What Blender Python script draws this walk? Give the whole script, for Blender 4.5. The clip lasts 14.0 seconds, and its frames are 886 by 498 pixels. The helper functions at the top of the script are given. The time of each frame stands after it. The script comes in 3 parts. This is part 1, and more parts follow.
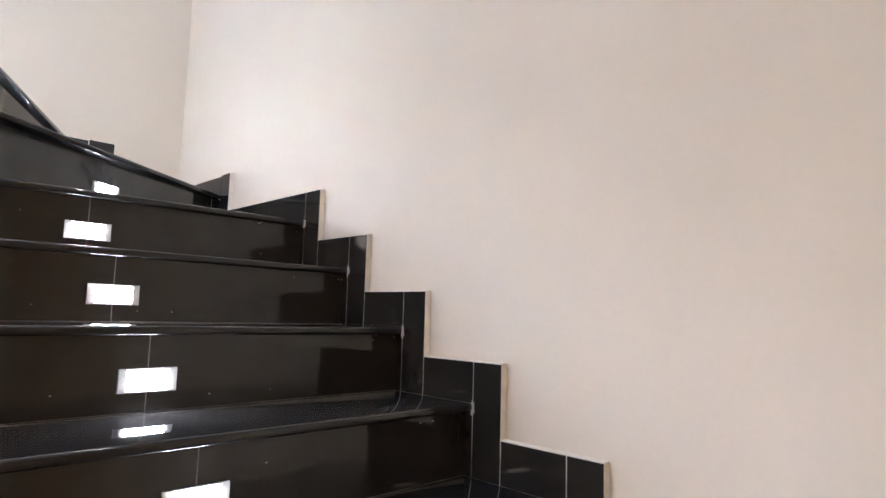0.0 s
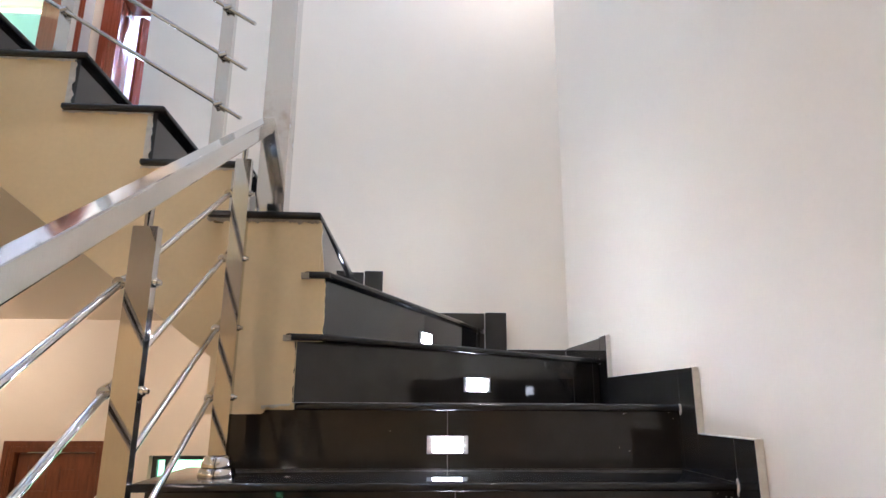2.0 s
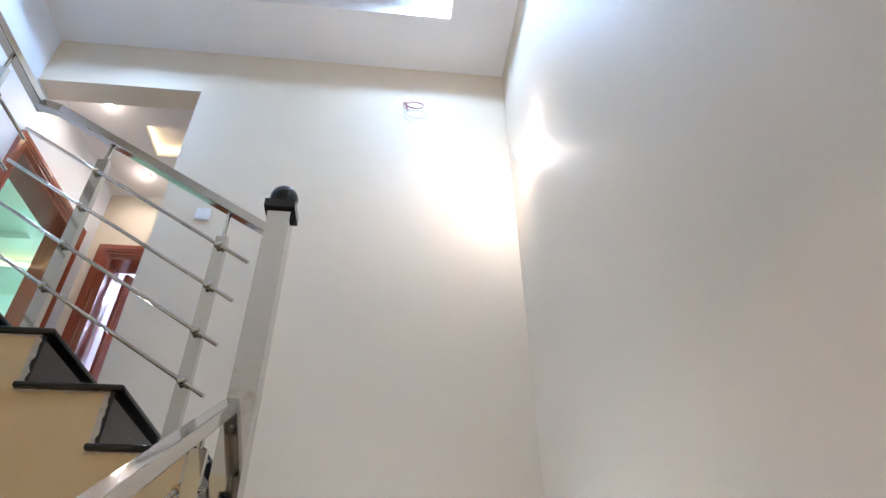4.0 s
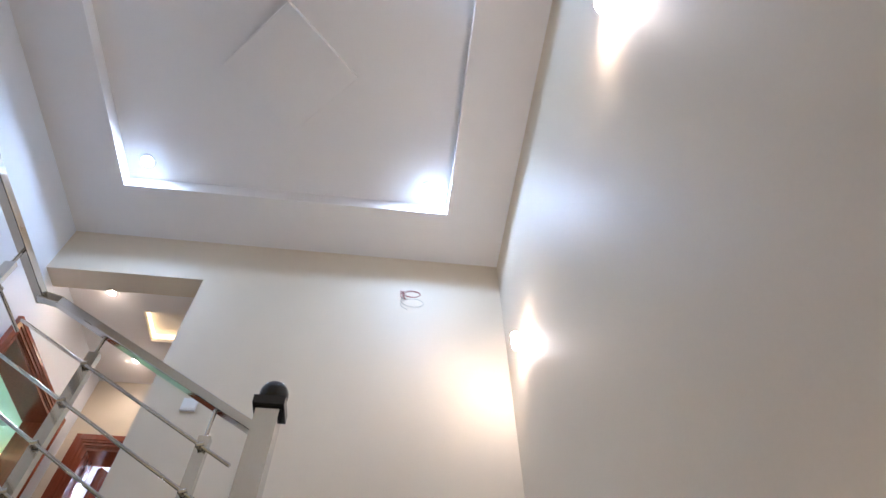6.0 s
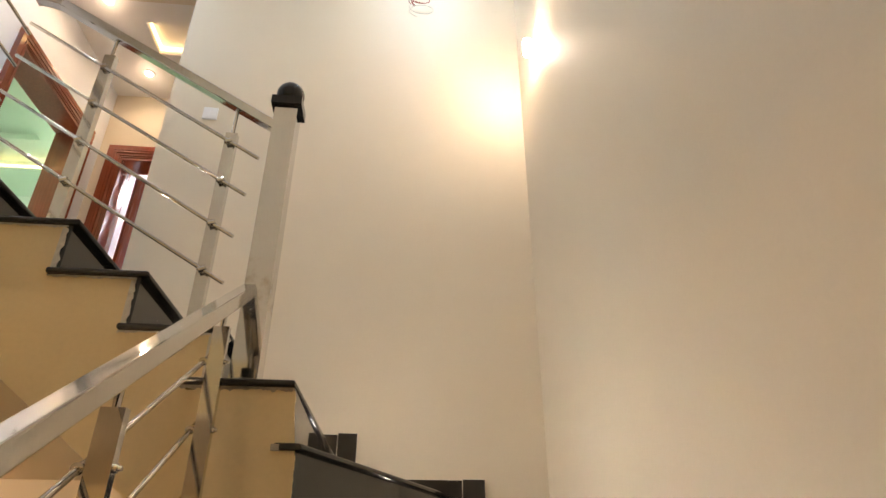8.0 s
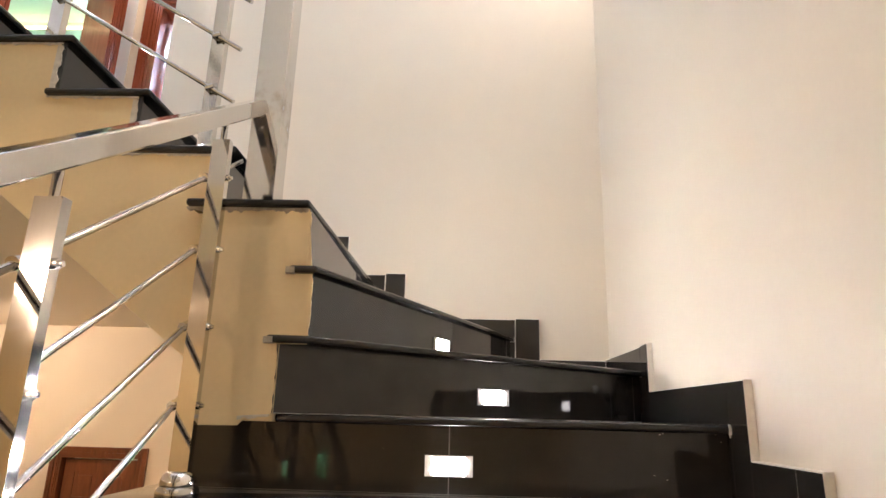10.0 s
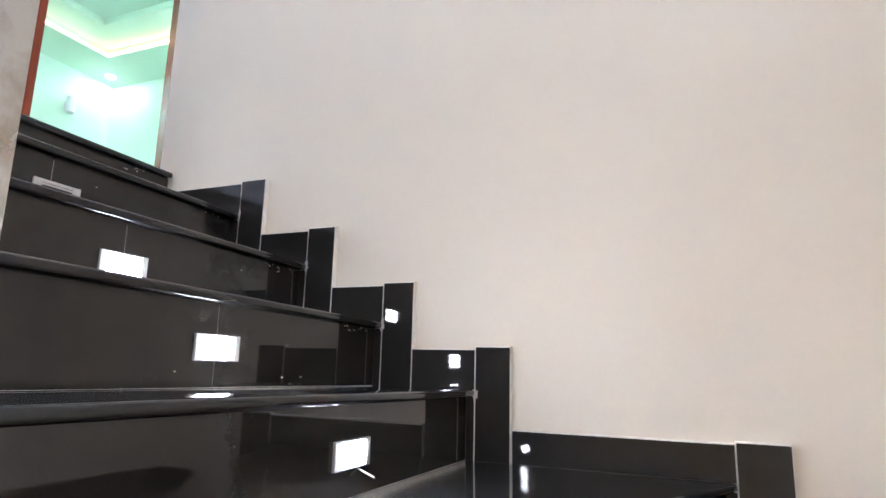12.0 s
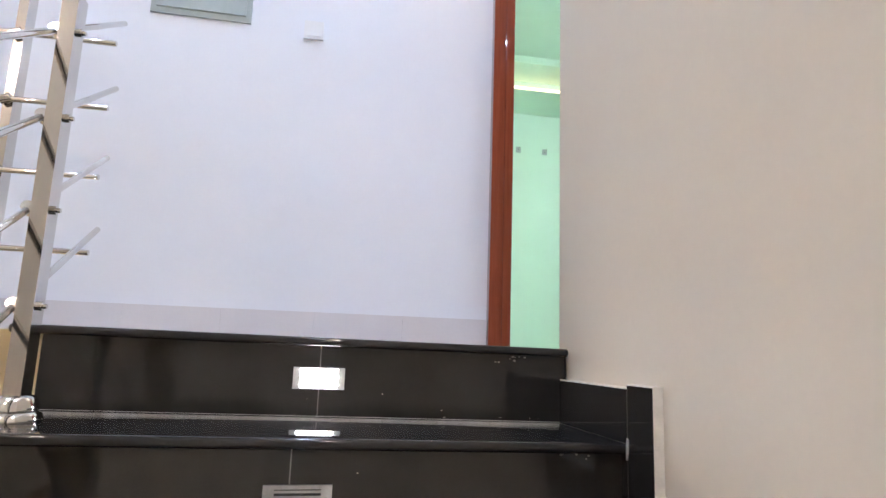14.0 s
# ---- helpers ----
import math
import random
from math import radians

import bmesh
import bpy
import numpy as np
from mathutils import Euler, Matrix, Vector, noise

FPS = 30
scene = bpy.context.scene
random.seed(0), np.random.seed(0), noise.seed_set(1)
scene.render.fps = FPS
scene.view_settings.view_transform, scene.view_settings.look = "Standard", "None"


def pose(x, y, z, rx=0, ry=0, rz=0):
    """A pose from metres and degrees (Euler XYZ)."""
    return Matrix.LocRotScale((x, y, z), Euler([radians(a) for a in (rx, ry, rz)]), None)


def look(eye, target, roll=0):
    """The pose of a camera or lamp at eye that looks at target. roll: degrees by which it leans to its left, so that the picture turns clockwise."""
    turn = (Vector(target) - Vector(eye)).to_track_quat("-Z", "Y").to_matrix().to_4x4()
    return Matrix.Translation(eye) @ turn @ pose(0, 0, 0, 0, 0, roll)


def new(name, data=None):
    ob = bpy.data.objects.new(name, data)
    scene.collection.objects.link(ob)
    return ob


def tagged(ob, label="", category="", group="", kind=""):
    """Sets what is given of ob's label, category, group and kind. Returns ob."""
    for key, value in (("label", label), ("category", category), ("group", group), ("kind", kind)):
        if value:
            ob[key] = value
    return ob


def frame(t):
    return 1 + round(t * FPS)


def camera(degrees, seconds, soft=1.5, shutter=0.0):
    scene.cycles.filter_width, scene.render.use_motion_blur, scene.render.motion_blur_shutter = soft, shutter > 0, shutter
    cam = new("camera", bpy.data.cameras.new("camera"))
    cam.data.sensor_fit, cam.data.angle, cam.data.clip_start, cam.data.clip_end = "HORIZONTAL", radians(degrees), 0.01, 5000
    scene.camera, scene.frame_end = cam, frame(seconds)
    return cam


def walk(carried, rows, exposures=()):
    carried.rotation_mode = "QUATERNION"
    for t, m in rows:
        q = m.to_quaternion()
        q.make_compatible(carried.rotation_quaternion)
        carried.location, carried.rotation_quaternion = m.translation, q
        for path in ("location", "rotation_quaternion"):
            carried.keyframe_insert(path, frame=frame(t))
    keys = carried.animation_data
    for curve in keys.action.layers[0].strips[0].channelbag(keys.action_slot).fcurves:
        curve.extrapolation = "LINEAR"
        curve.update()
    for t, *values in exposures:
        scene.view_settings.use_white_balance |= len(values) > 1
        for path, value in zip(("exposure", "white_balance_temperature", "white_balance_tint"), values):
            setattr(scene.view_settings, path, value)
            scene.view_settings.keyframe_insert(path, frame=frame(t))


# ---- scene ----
cam = camera(72.2, 14.0)
PATH = [
    (0, (-1.235, -3.354, -0.145), (0.151, -1.928, 0.066), 1.6),
    (0.5, (-1.114, -3.298, -0.029), (-0.173, -1.572, 0.338), 0.1),
    (1, (-0.998, -3.195, 0.154), (-0.45, -1.315, 0.559), 0.5),
    (1.5, (-0.878, -3.236, 0.189), (-0.621, -1.295, 0.6), 0.6),
    (2, (-0.873, -3.24, 0.195), (-0.757, -1.304, 0.683), 0.3),
    (2.5, (-0.863, -3.226, 0.22), (-0.733, -1.342, 0.876), -0.6),
    (3, (-0.869, -3.217, 0.25), (-0.737, -1.402, 1.08), 0.0),
    (3.5, (-0.875, -3.23, 0.3), (-0.7, -1.533, 1.342), -0.4),
    (4, (-0.874, -3.243, 0.331), (-0.701, -1.65, 1.527), -0.4),
    (6.5, (-0.872, -3.275, 0.393), (-0.733, -2.128, 2.026), -0.5),
    (7, (-0.859, -3.279, 0.357), (-0.709, -1.87, 1.768), 0.2),
    (7.5, (-0.864, -3.288, 0.301), (-0.695, -1.668, 1.461), 0.3),
    (8, (-0.862, -3.297, 0.247), (-0.7, -1.537, 1.183), 0.3),
    (8.5, (-0.856, -3.309, 0.196), (-0.708, -1.444, 0.902), 1.6),
    (9, (-0.856, -3.31, 0.169), (-0.695, -1.406, 0.759), 1.5),
    (11.3, (-0.501, -2.104, 0.506), (-0.92, -0.187, 0.891), 1.3),
    (11.5, (-0.512, -1.97, 0.621), (-0.928, -0.039, 0.939), 1.3),
    (12, (-0.53, -1.659, 0.816), (-1.282, 0.154, 1.201), 1.4),
    (12.5, (-0.626, -1.393, 1.008), (-1.638, 0.303, 1.319), 0.6),
    (13, (-0.64, -1.13, 1.184), (-2.023, 0.279, 1.503), 0.5),
    (13.5, (-0.718, -0.857, 1.358), (-2.406, 0.177, 1.638), 2.2),
    (14, (-0.802, -0.633, 1.498), (-2.74, -0.276, 1.836), 2.0),
]
walk(cam, [(t, look(eye, target, roll)) for t, eye, target, roll in PATH],
     exposures=[(0, 2.5, 5200, 16), (0.5, 2.35, 5050, 16), (1.5, 2.4, 4950, 16), (2.5, 2.3, 5250, 15), (4.0, 1.82, 5250, 12), (6.5, 1.42, 6000, 17),
                (7.5, 1.5, 7300, 14), (9.0, 2.3, 6850, 16), (11.3, 2.5, 5300, 16), (12.0, 2.5, 5250, 16), (12.5, 2.45, 5600, 19), (14, 2.15, 5750, 18)])

# ---- world and large lights ----
world = bpy.data.worlds.new("sky")
scene.world = world
world.use_nodes = True
sky = world.node_tree.nodes.new("ShaderNodeTexSky")
sky.sky_type = "NISHITA"
sky.sun_disc = False
sky.sun_elevation, sky.sun_rotation = radians(40), radians(200)
world.node_tree.links.new(sky.outputs[0], world.node_tree.nodes["Background"].inputs[0])
world.node_tree.nodes["Background"].inputs[1].default_value = 0.12

WARM, NEUTRAL, COOL = (1.0, 0.74, 0.50), (1.0, 0.90, 0.80), (0.58, 0.78, 1.0)
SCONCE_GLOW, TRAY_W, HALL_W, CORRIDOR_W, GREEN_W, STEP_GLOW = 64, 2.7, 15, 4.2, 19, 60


def lamp(name, kind, place, watts, colour, size=0.05, aim=None, cone=120):
    data = bpy.data.lights.new(name, kind)
    data.energy, data.color = watts, colour
    if kind == "AREA":
        data.shape, data.size = "DISK", size
    else:
        data.shadow_soft_size = size
    if kind == "SPOT":
        data.spot_size, data.spot_blend = radians(cone), 0.9
    ob = new(name, data)
    ob.matrix_world = look(place, aim or (place[0], place[1] + 0.0001, place[2] - 1))
    return ob


# ---- materials ----
def material(name, colour, rough=0.5, metal=0.0, dark=None, scale=6.0, fine=120.0, bump=0.05,
             coat=0.0, spread=0.10, stretch=(1, 1, 1), rough_spread=0.08, per_object=0.0):
    m = bpy.data.materials.new(name)
    m.use_nodes = True
    n, l = m.node_tree.nodes, m.node_tree.links
    b = n["Principled BSDF"]
    co = n.new("ShaderNodeTexCoord")
    mp = n.new("ShaderNodeMapping")
    mp.inputs["Scale"].default_value = stretch
    l.new(co.outputs["Object"], mp.inputs["Vector"])
    big, small = n.new("ShaderNodeTexNoise"), n.new("ShaderNodeTexNoise")
    for t, s, d in ((big, scale, 4), (small, fine, 3)):
        t.inputs["Scale"].default_value, t.inputs["Detail"].default_value = s, d
        l.new(mp.outputs[0], t.inputs["Vector"])
    add = n.new("ShaderNodeMath")
    add.operation = "ADD"
    l.new(big.outputs["Fac"], add.inputs[0])
    half = n.new("ShaderNodeMath")
    half.operation = "MULTIPLY"
    half.inputs[1].default_value = 0.5
    l.new(small.outputs["Fac"], half.inputs[0])
    l.new(half.outputs[0], add.inputs[1])
    ramp = n.new("ShaderNodeMapRange")
    ramp.inputs["From Min"].default_value, ramp.inputs["From Max"].default_value = 0.45, 1.05
    l.new(add.outputs[0], ramp.inputs["Value"])
    fac = ramp.outputs[0]
    if per_object:
        info = n.new("ShaderNodeObjectInfo")
        mix2 = n.new("ShaderNodeMath")
        mix2.operation = "MULTIPLY_ADD"
        mix2.inputs[1].default_value = per_object
        l.new(info.outputs["Random"], mix2.inputs[0])
        l.new(fac, mix2.inputs[2])
        fac = mix2.outputs[0]
    mix = n.new("ShaderNodeMix")
    mix.data_type = "RGBA"
    low = dark or tuple(c * (1 - spread) for c in colour)
    mix.inputs["A"].default_value, mix.inputs["B"].default_value = (*low, 1), (*colour, 1)
    l.new(fac, mix.inputs["Factor"])
    l.new(mix.outputs["Result"], b.inputs["Base Color"])
    rr = n.new("ShaderNodeMapRange")
    rr.inputs["To Min"].default_value = max(0.02, rough - rough_spread)
    rr.inputs["To Max"].default_value = rough + rough_spread
    l.new(big.outputs["Fac"], rr.inputs["Value"])
    l.new(rr.outputs[0], b.inputs["Roughness"])
    b.inputs["Metallic"].default_value = metal
    b.inputs["Coat Weight"].default_value, b.inputs["Coat Roughness"].default_value = coat, 0.06
    if bump:
        bp = n.new("ShaderNodeBump")
        bp.inputs["Strength"].default_value, bp.inputs["Distance"].default_value = bump, 0.004
        l.new(add.outputs[0], bp.inputs["Height"])
        l.new(bp.outputs[0], b.inputs["Normal"])
    return m


def glow(name, colour, strength):
    m = bpy.data.materials.new(name)
    m.use_nodes = True
    b = m.node_tree.nodes["Principled BSDF"]
    b.inputs["Base Color"].default_value = (0.8, 0.8, 0.8, 1)
    b.inputs["Emission Color"].default_value = (*colour, 1)
    b.inputs["Emission Strength"].default_value = strength
    return m


def glass(name, tint=(1, 1, 1), rough=0.02):
    m = bpy.data.materials.new(name)
    m.use_nodes = True
    b = m.node_tree.nodes["Principled BSDF"]
    b.inputs["Base Color"].default_value = (*tint, 1)
    b.inputs["Transmission Weight"].default_value = 1
    b.inputs["Roughness"].default_value = rough
    return m


PAINT = material("cream_wall_paint", (0.69, 0.605, 0.475), 0.56, scale=1.3, fine=70, bump=0.025, spread=0.05)
# The plaster's yellow stands in for warm hall light on cream paint.
STRINGER = material("warm_lit_cream_plaster", (0.74, 0.59, 0.335), 0.6, scale=3, fine=60, bump=0.12, spread=0.10)
WHITE = material("white_ceiling_paint", (0.82, 0.80, 0.79), 0.6, scale=1.5, fine=80, bump=0.03, spread=0.04)
# White with a blue tint that stands in for cool light on the landing.
WHITE_WALL = material("cool_tinted_white_paint", (0.79, 0.815, 0.87), 0.55, scale=1.5, fine=80, bump=0.04, spread=0.04)
GRANITE = material("black_granite", (0.025, 0.0225, 0.0195), 0.035, dark=(0.017, 0.0155, 0.0135), scale=9, fine=420,
                   bump=0, rough_spread=0.012, per_object=0.25)
TREAD = material("black_granite_tread", (0.022, 0.0207, 0.0195), 0.05, dark=(0.0195, 0.0183, 0.0172), scale=14, fine=380,
                 bump=0, rough_spread=0.012, per_object=0.2)
EDGE = material("worn_granite_edge", (0.44, 0.39, 0.30), 0.7, dark=(0.22, 0.19, 0.15), scale=60, fine=300, bump=0.2)
GROUT = material("pale_cement_grout", (0.70, 0.66, 0.58), 0.85, scale=50, fine=300, bump=0.4, spread=0.35)
JOINT = material("pale_plaster_bed", (0.86, 0.80, 0.69), 0.7, dark=(0.70, 0.64, 0.54), scale=38, fine=260, bump=0.2)
DARK_GROUT = material("grey_tile_grout", (0.22, 0.205, 0.18), 0.85, scale=50, fine=300, bump=0.3, spread=0.35)
BASE_TILE = material("glossy_pale_baseboard_tile", (0.72, 0.705, 0.73), 0.14, scale=4, fine=90, bump=0.01, spread=0.08)
STEEL = material("polished_stainless_steel", (0.66, 0.64, 0.605), 0.075, 1.0, scale=5, fine=260, bump=0.008,
                 spread=0.10, stretch=(1, 1, 0.15), rough_spread=0.045)
def smear_reflection_steel():
    """Polished steel with dull brown smears, partly painted handrail reflections, in the band where the handrail was
    welded on.
    """
    m = material("smear_reflection_stainless", (0.66, 0.64, 0.605), 0.075, 1.0, scale=5, fine=260, bump=0.008,
                 spread=0.10, stretch=(1, 1, 0.15), rough_spread=0.045)
    n, l = m.node_tree.nodes, m.node_tree.links
    b = n["Principled BSDF"]
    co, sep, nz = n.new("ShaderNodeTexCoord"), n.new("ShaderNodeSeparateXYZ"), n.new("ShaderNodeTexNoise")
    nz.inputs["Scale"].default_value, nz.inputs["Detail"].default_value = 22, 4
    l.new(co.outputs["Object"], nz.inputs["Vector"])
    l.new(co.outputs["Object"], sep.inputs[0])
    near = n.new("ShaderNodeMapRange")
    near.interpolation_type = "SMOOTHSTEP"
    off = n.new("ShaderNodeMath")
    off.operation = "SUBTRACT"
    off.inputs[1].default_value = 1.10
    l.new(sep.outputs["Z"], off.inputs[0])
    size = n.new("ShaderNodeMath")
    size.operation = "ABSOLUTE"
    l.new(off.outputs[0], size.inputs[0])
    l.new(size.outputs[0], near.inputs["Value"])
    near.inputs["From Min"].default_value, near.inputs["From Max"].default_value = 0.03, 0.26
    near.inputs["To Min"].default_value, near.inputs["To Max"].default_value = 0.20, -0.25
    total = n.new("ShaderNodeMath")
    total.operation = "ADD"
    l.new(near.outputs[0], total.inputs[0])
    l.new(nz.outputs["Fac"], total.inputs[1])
    smear_reflect = n.new("ShaderNodeMapRange")
    smear_reflect.inputs["From Min"].default_value, smear_reflect.inputs["From Max"].default_value = 0.62, 0.92
    l.new(total.outputs[0], smear_reflect.inputs["Value"])
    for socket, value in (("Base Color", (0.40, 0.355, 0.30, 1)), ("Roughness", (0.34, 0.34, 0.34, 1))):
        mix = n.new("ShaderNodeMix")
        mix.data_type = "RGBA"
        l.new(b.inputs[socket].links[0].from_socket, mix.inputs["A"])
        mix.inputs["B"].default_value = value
        l.new(smear_reflect.outputs[0], mix.inputs["Factor"])
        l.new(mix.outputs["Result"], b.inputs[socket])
    return m


SMEAR_REFLECTION = smear_reflection_steel()
BLACK = material("black_plastic", (0.012, 0.012, 0.013), 0.16, scale=12, fine=200, bump=0.02)
WOOD = material("red_mahogany", (0.30, 0.072, 0.034), 0.16, dark=(0.22, 0.047, 0.021), scale=9, fine=70, bump=0.015,
                stretch=(8, 8, 0.4), coat=1.0)
LEAF_WOOD = material("satin_red_mahogany", (0.34, 0.070, 0.024), 0.26, dark=(0.25, 0.046, 0.015), scale=9, fine=70, bump=0.02,
                     stretch=(8, 8, 0.4), coat=0.6)
BROWN = material("brown_door_wood", (0.20, 0.062, 0.022), 0.32, dark=(0.09, 0.025, 0.010), scale=7, fine=60, bump=0.05,
                 stretch=(6, 6, 0.6), coat=0.3)
GREEN = material("mint_green_paint", (0.69, 0.87, 0.72), 0.45, scale=2, fine=80, bump=0.04, spread=0.06)
TILE = material("pale_floor_tile", (0.62, 0.58, 0.52), 0.15, scale=3, fine=90, bump=0.01, spread=0.15)
PLASTIC = material("white_switch_plastic", (0.80, 0.80, 0.80), 0.3, scale=9, fine=150, bump=0.01, spread=0.03)
METAL_BOX = material("grey_green_painted_metal", (0.42, 0.48, 0.46), 0.4, scale=6, fine=150, bump=0.02)
LIGHT_METAL = material("brushed_aluminium_plate", (0.62, 0.62, 0.61), 0.38, 0.6, scale=30, fine=250, bump=0.08, spread=0.35)
DARK_FRAME = material("dark_window_aluminium", (0.02, 0.022, 0.022), 0.35, scale=8, fine=160, bump=0.02)
COPPER = material("red_wire_insulation", (0.30, 0.06, 0.04), 0.5, scale=20, fine=100, bump=0.02)
PALE_WIRE = material("pale_wire_insulation", (0.55, 0.50, 0.42), 0.5, scale=20, fine=100, bump=0.02)
STEP_LIGHT = glow("step_light_diffuser", (1.0, 0.93, 0.84), STEP_GLOW)
BULB = glow("warm_bulb", (1.0, 0.82, 0.66), SCONCE_GLOW)
COOL_BULB = glow("cool_led_lens", (0.78, 0.89, 1.0), 60)
WARM_BULB = glow("warm_led_lens", (1.0, 0.88, 0.70), 25)
STRIP = glow("amber_led_strip", (1.0, 0.66, 0.30), 1.3)
CLEAR = glass("clear_glass")


# ---- mesh helpers ----
def box(bm, x0, x1, y0, y1, z0, z1):
    c = [bm.verts.new((x, y, z)) for x in (x0, x1) for y in (y0, y1) for z in (z0, z1)]
    for f in ((0, 1, 3, 2), (4, 6, 7, 5), (0, 4, 5, 1), (2, 3, 7, 6), (0, 2, 6, 4), (1, 5, 7, 3)):
        bm.faces.new([c[i] for i in f])
    return bm


def prism(bm, points, direction):
    d = Vector(direction)
    low = [bm.verts.new(p) for p in points]
    top = [bm.verts.new(Vector(p) + d) for p in points]
    n = len(points)
    bm.faces.new(low)
    bm.faces.new(top[::-1])
    for i in range(n):
        bm.faces.new((low[i], top[i], top[(i + 1) % n], low[(i + 1) % n]))
    bmesh.ops.recalc_face_normals(bm, faces=bm.faces)
    return bm


def tube(bm, a, b, r0, r1=None, sides=14):
    a, b = Vector(a), Vector(b)
    d = b - a
    m = Matrix.Translation((a + b) / 2) @ d.to_track_quat("Z", "Y").to_matrix().to_4x4()
    bmesh.ops.create_cone(bm, cap_ends=True, segments=sides, radius1=r0, radius2=r0 if r1 is None else r1,
                          depth=d.length, matrix=m)
    return bm


def lathe(bm, profile, centre, sides=28):
    rings = []
    for r, z in profile:
        rings.append([bm.verts.new((centre[0] + r * math.cos(2 * math.pi * i / sides),
                                    centre[1] + r * math.sin(2 * math.pi * i / sides), centre[2] + z)) for i in range(sides)])
    for a, b in zip(rings, rings[1:]):
        for i in range(sides):
            bm.faces.new((a[i], a[(i + 1) % sides], b[(i + 1) % sides], b[i]))
    bm.faces.new(rings[0][::-1])
    bm.faces.new(rings[-1])
    return bm


def rounded(bm, width=0.004, segments=2):
    bmesh.ops.bevel(bm, geom=[e for e in bm.edges if len(e.link_faces) == 2 and e.calc_face_angle(0) > 0.6],
                    offset=width, segments=segments, profile=0.5, affect="EDGES", clamp_overlap=True)
    return bm


def mesh_of(name, bm, mat, smooth=False):
    me = bpy.data.meshes.new(name)
    bm.to_mesh(me)
    bm.free()
    for m in (mat if isinstance(mat, (list, tuple)) else [mat]):
        me.materials.append(m)
    if smooth:
        for p in me.polygons:
            p.use_smooth = True
        me.set_sharp_from_angle(angle=radians(40))
    return me


def part(name, bm, mat, parent=None, label="", smooth=False):
    ob = new(name, mesh_of(name, bm, mat, smooth))
    if parent:
        ob.parent = parent
        ob.matrix_parent_inverse = parent.matrix_world.inverted()
    return tagged(ob, label)


def thing(name, place, label, category, group="", kind=""):
    ob = new(name)
    ob.empty_display_size = 0.05
    ob.location = place
    bpy.context.view_layer.update()
    return tagged(ob, label, category, group, kind)


def structure(name, bm, mat, label=""):
    return tagged(part(name, bm, mat), label, kind="structure")


def nb():
    return bmesh.new()


# ---- plan ----
R = 0.19
Z = {k: i * R for i, k in enumerate("ABCDEFGHL")}
GROUND, SLAB, LANDING, CEIL = -2.28, 1.05, 1.52, 4.66
GO = 0.2955
YA = -1.645
WEST = -3.62          # wall with the landing's door
W2_END = -2.412
NX = {"F": -1.402, "G": -1.690, "H": -1.985, "L": -2.333}     # nosings of the upper flight at the wall
NC = {"F": -1.400, "G": -1.693, "H": -1.970, "L": -2.330}     # and at its open side
FACE2 = -1.318        # open side of the upper flight
FACE1 = -1.50         # open side of the lower flight
CORE = -1.380         # front of the winder core

# ---- walls, floors, ceilings ----
bm = nb()
box(bm, 0, 0.2, -8, 3.95, GROUND - 0.2, 4.9)
structure("wall_east", bm, PAINT, "cream painted plaster wall along the stairs")
bm = nb()
box(bm, W2_END, -0.0, 0, 0.2, SLAB, 4.9)
box(bm, -1.43, -0.0, 0, 0.2, GROUND, SLAB)
box(bm, WEST, W2_END, 0, 0.2, 4.165, 4.9)
structure("wall_north", bm, PAINT, "cream painted wall with an opening under a beam")
DY0, DY1, DTOP = 0.205, 1.225, 3.62
bm = nb()
box(bm, WEST - 0.2, WEST, -3.5, DY0, LANDING, 4.9)
box(bm, WEST - 0.2, WEST, DY1, 3.3, LANDING, 4.9)
box(bm, WEST - 0.2, WEST, DY0, DY1, DTOP, 4.9)
structure("wall_west", bm, WHITE_WALL, "white painted landing wall with a doorway")
bm = nb()
box(bm, WEST, 0, -3.7, -3.5, LANDING, 4.9)
structure("wall_south", bm, PAINT, "cream painted wall over the stair foot")
# corridor end wall with doorway
EX0, EX1, ETOP, EY = -3.405, -2.50, 3.60, 1.53
CORR = 4.34
bm = nb()
box(bm, WEST, EX0, EY, EY + 0.2, LANDING, 4.5)
box(bm, EX1, 0, EY, EY + 0.2, LANDING, 4.5)
box(bm, EX0, EX1, EY, EY + 0.2, ETOP, 4.5)
structure("wall_corridor", bm, PAINT, "cream painted corridor end wall with a doorway")
bm = nb()
box(bm, WEST - 0.2, 0.2, EY + 0.2, 5.4, 4.3, 4.5)
box(bm, WEST - 0.2, 0.2, 5.2, 5.4, LANDING, 4.3)
structure("wall_bedroom", bm, WHITE_WALL, "white painted bedroom walls behind the corridor door")

bm = nb()
box(bm, -8.2, 0, -8.2, 3.75, GROUND - 0.2, GROUND)
structure("floor", bm, TILE, "pale polished tile floor of the lower hall")
bm = nb()
box(bm, WEST - 0.2, W2_END + 0.01, -3.5, 0.2, SLAB, LANDING - 0.001)
box(bm, -8.2, WEST - 0.2, -3.5, 0.2, SLAB, LANDING - 0.001)
box(bm, -8.2, 0, 0.2, 5.4, SLAB, LANDING - 0.001)
box(bm, -8.2, 0, -8.2, -3.5, SLAB, LANDING - 0.001)
structure("upper_floor", bm, STRINGER, "cream plastered upper floor slab")
bm = nb()
for x0, x1, y0, y1 in ((-8.2, 0, 0.2, 3.75), (-8.2, W2_END, -3.5, 0.2), (-8.2, 0, -8.2, -3.5)):
    box(bm, x0, x1, y0, y1, SLAB - 0.012, SLAB - 0.002)
structure("ceiling_hall", bm, PAINT, "cream painted ceiling of the lower hall")

# Unseen floor finish, added to bounce pale light onto the corridor ceiling.
bm = nb()
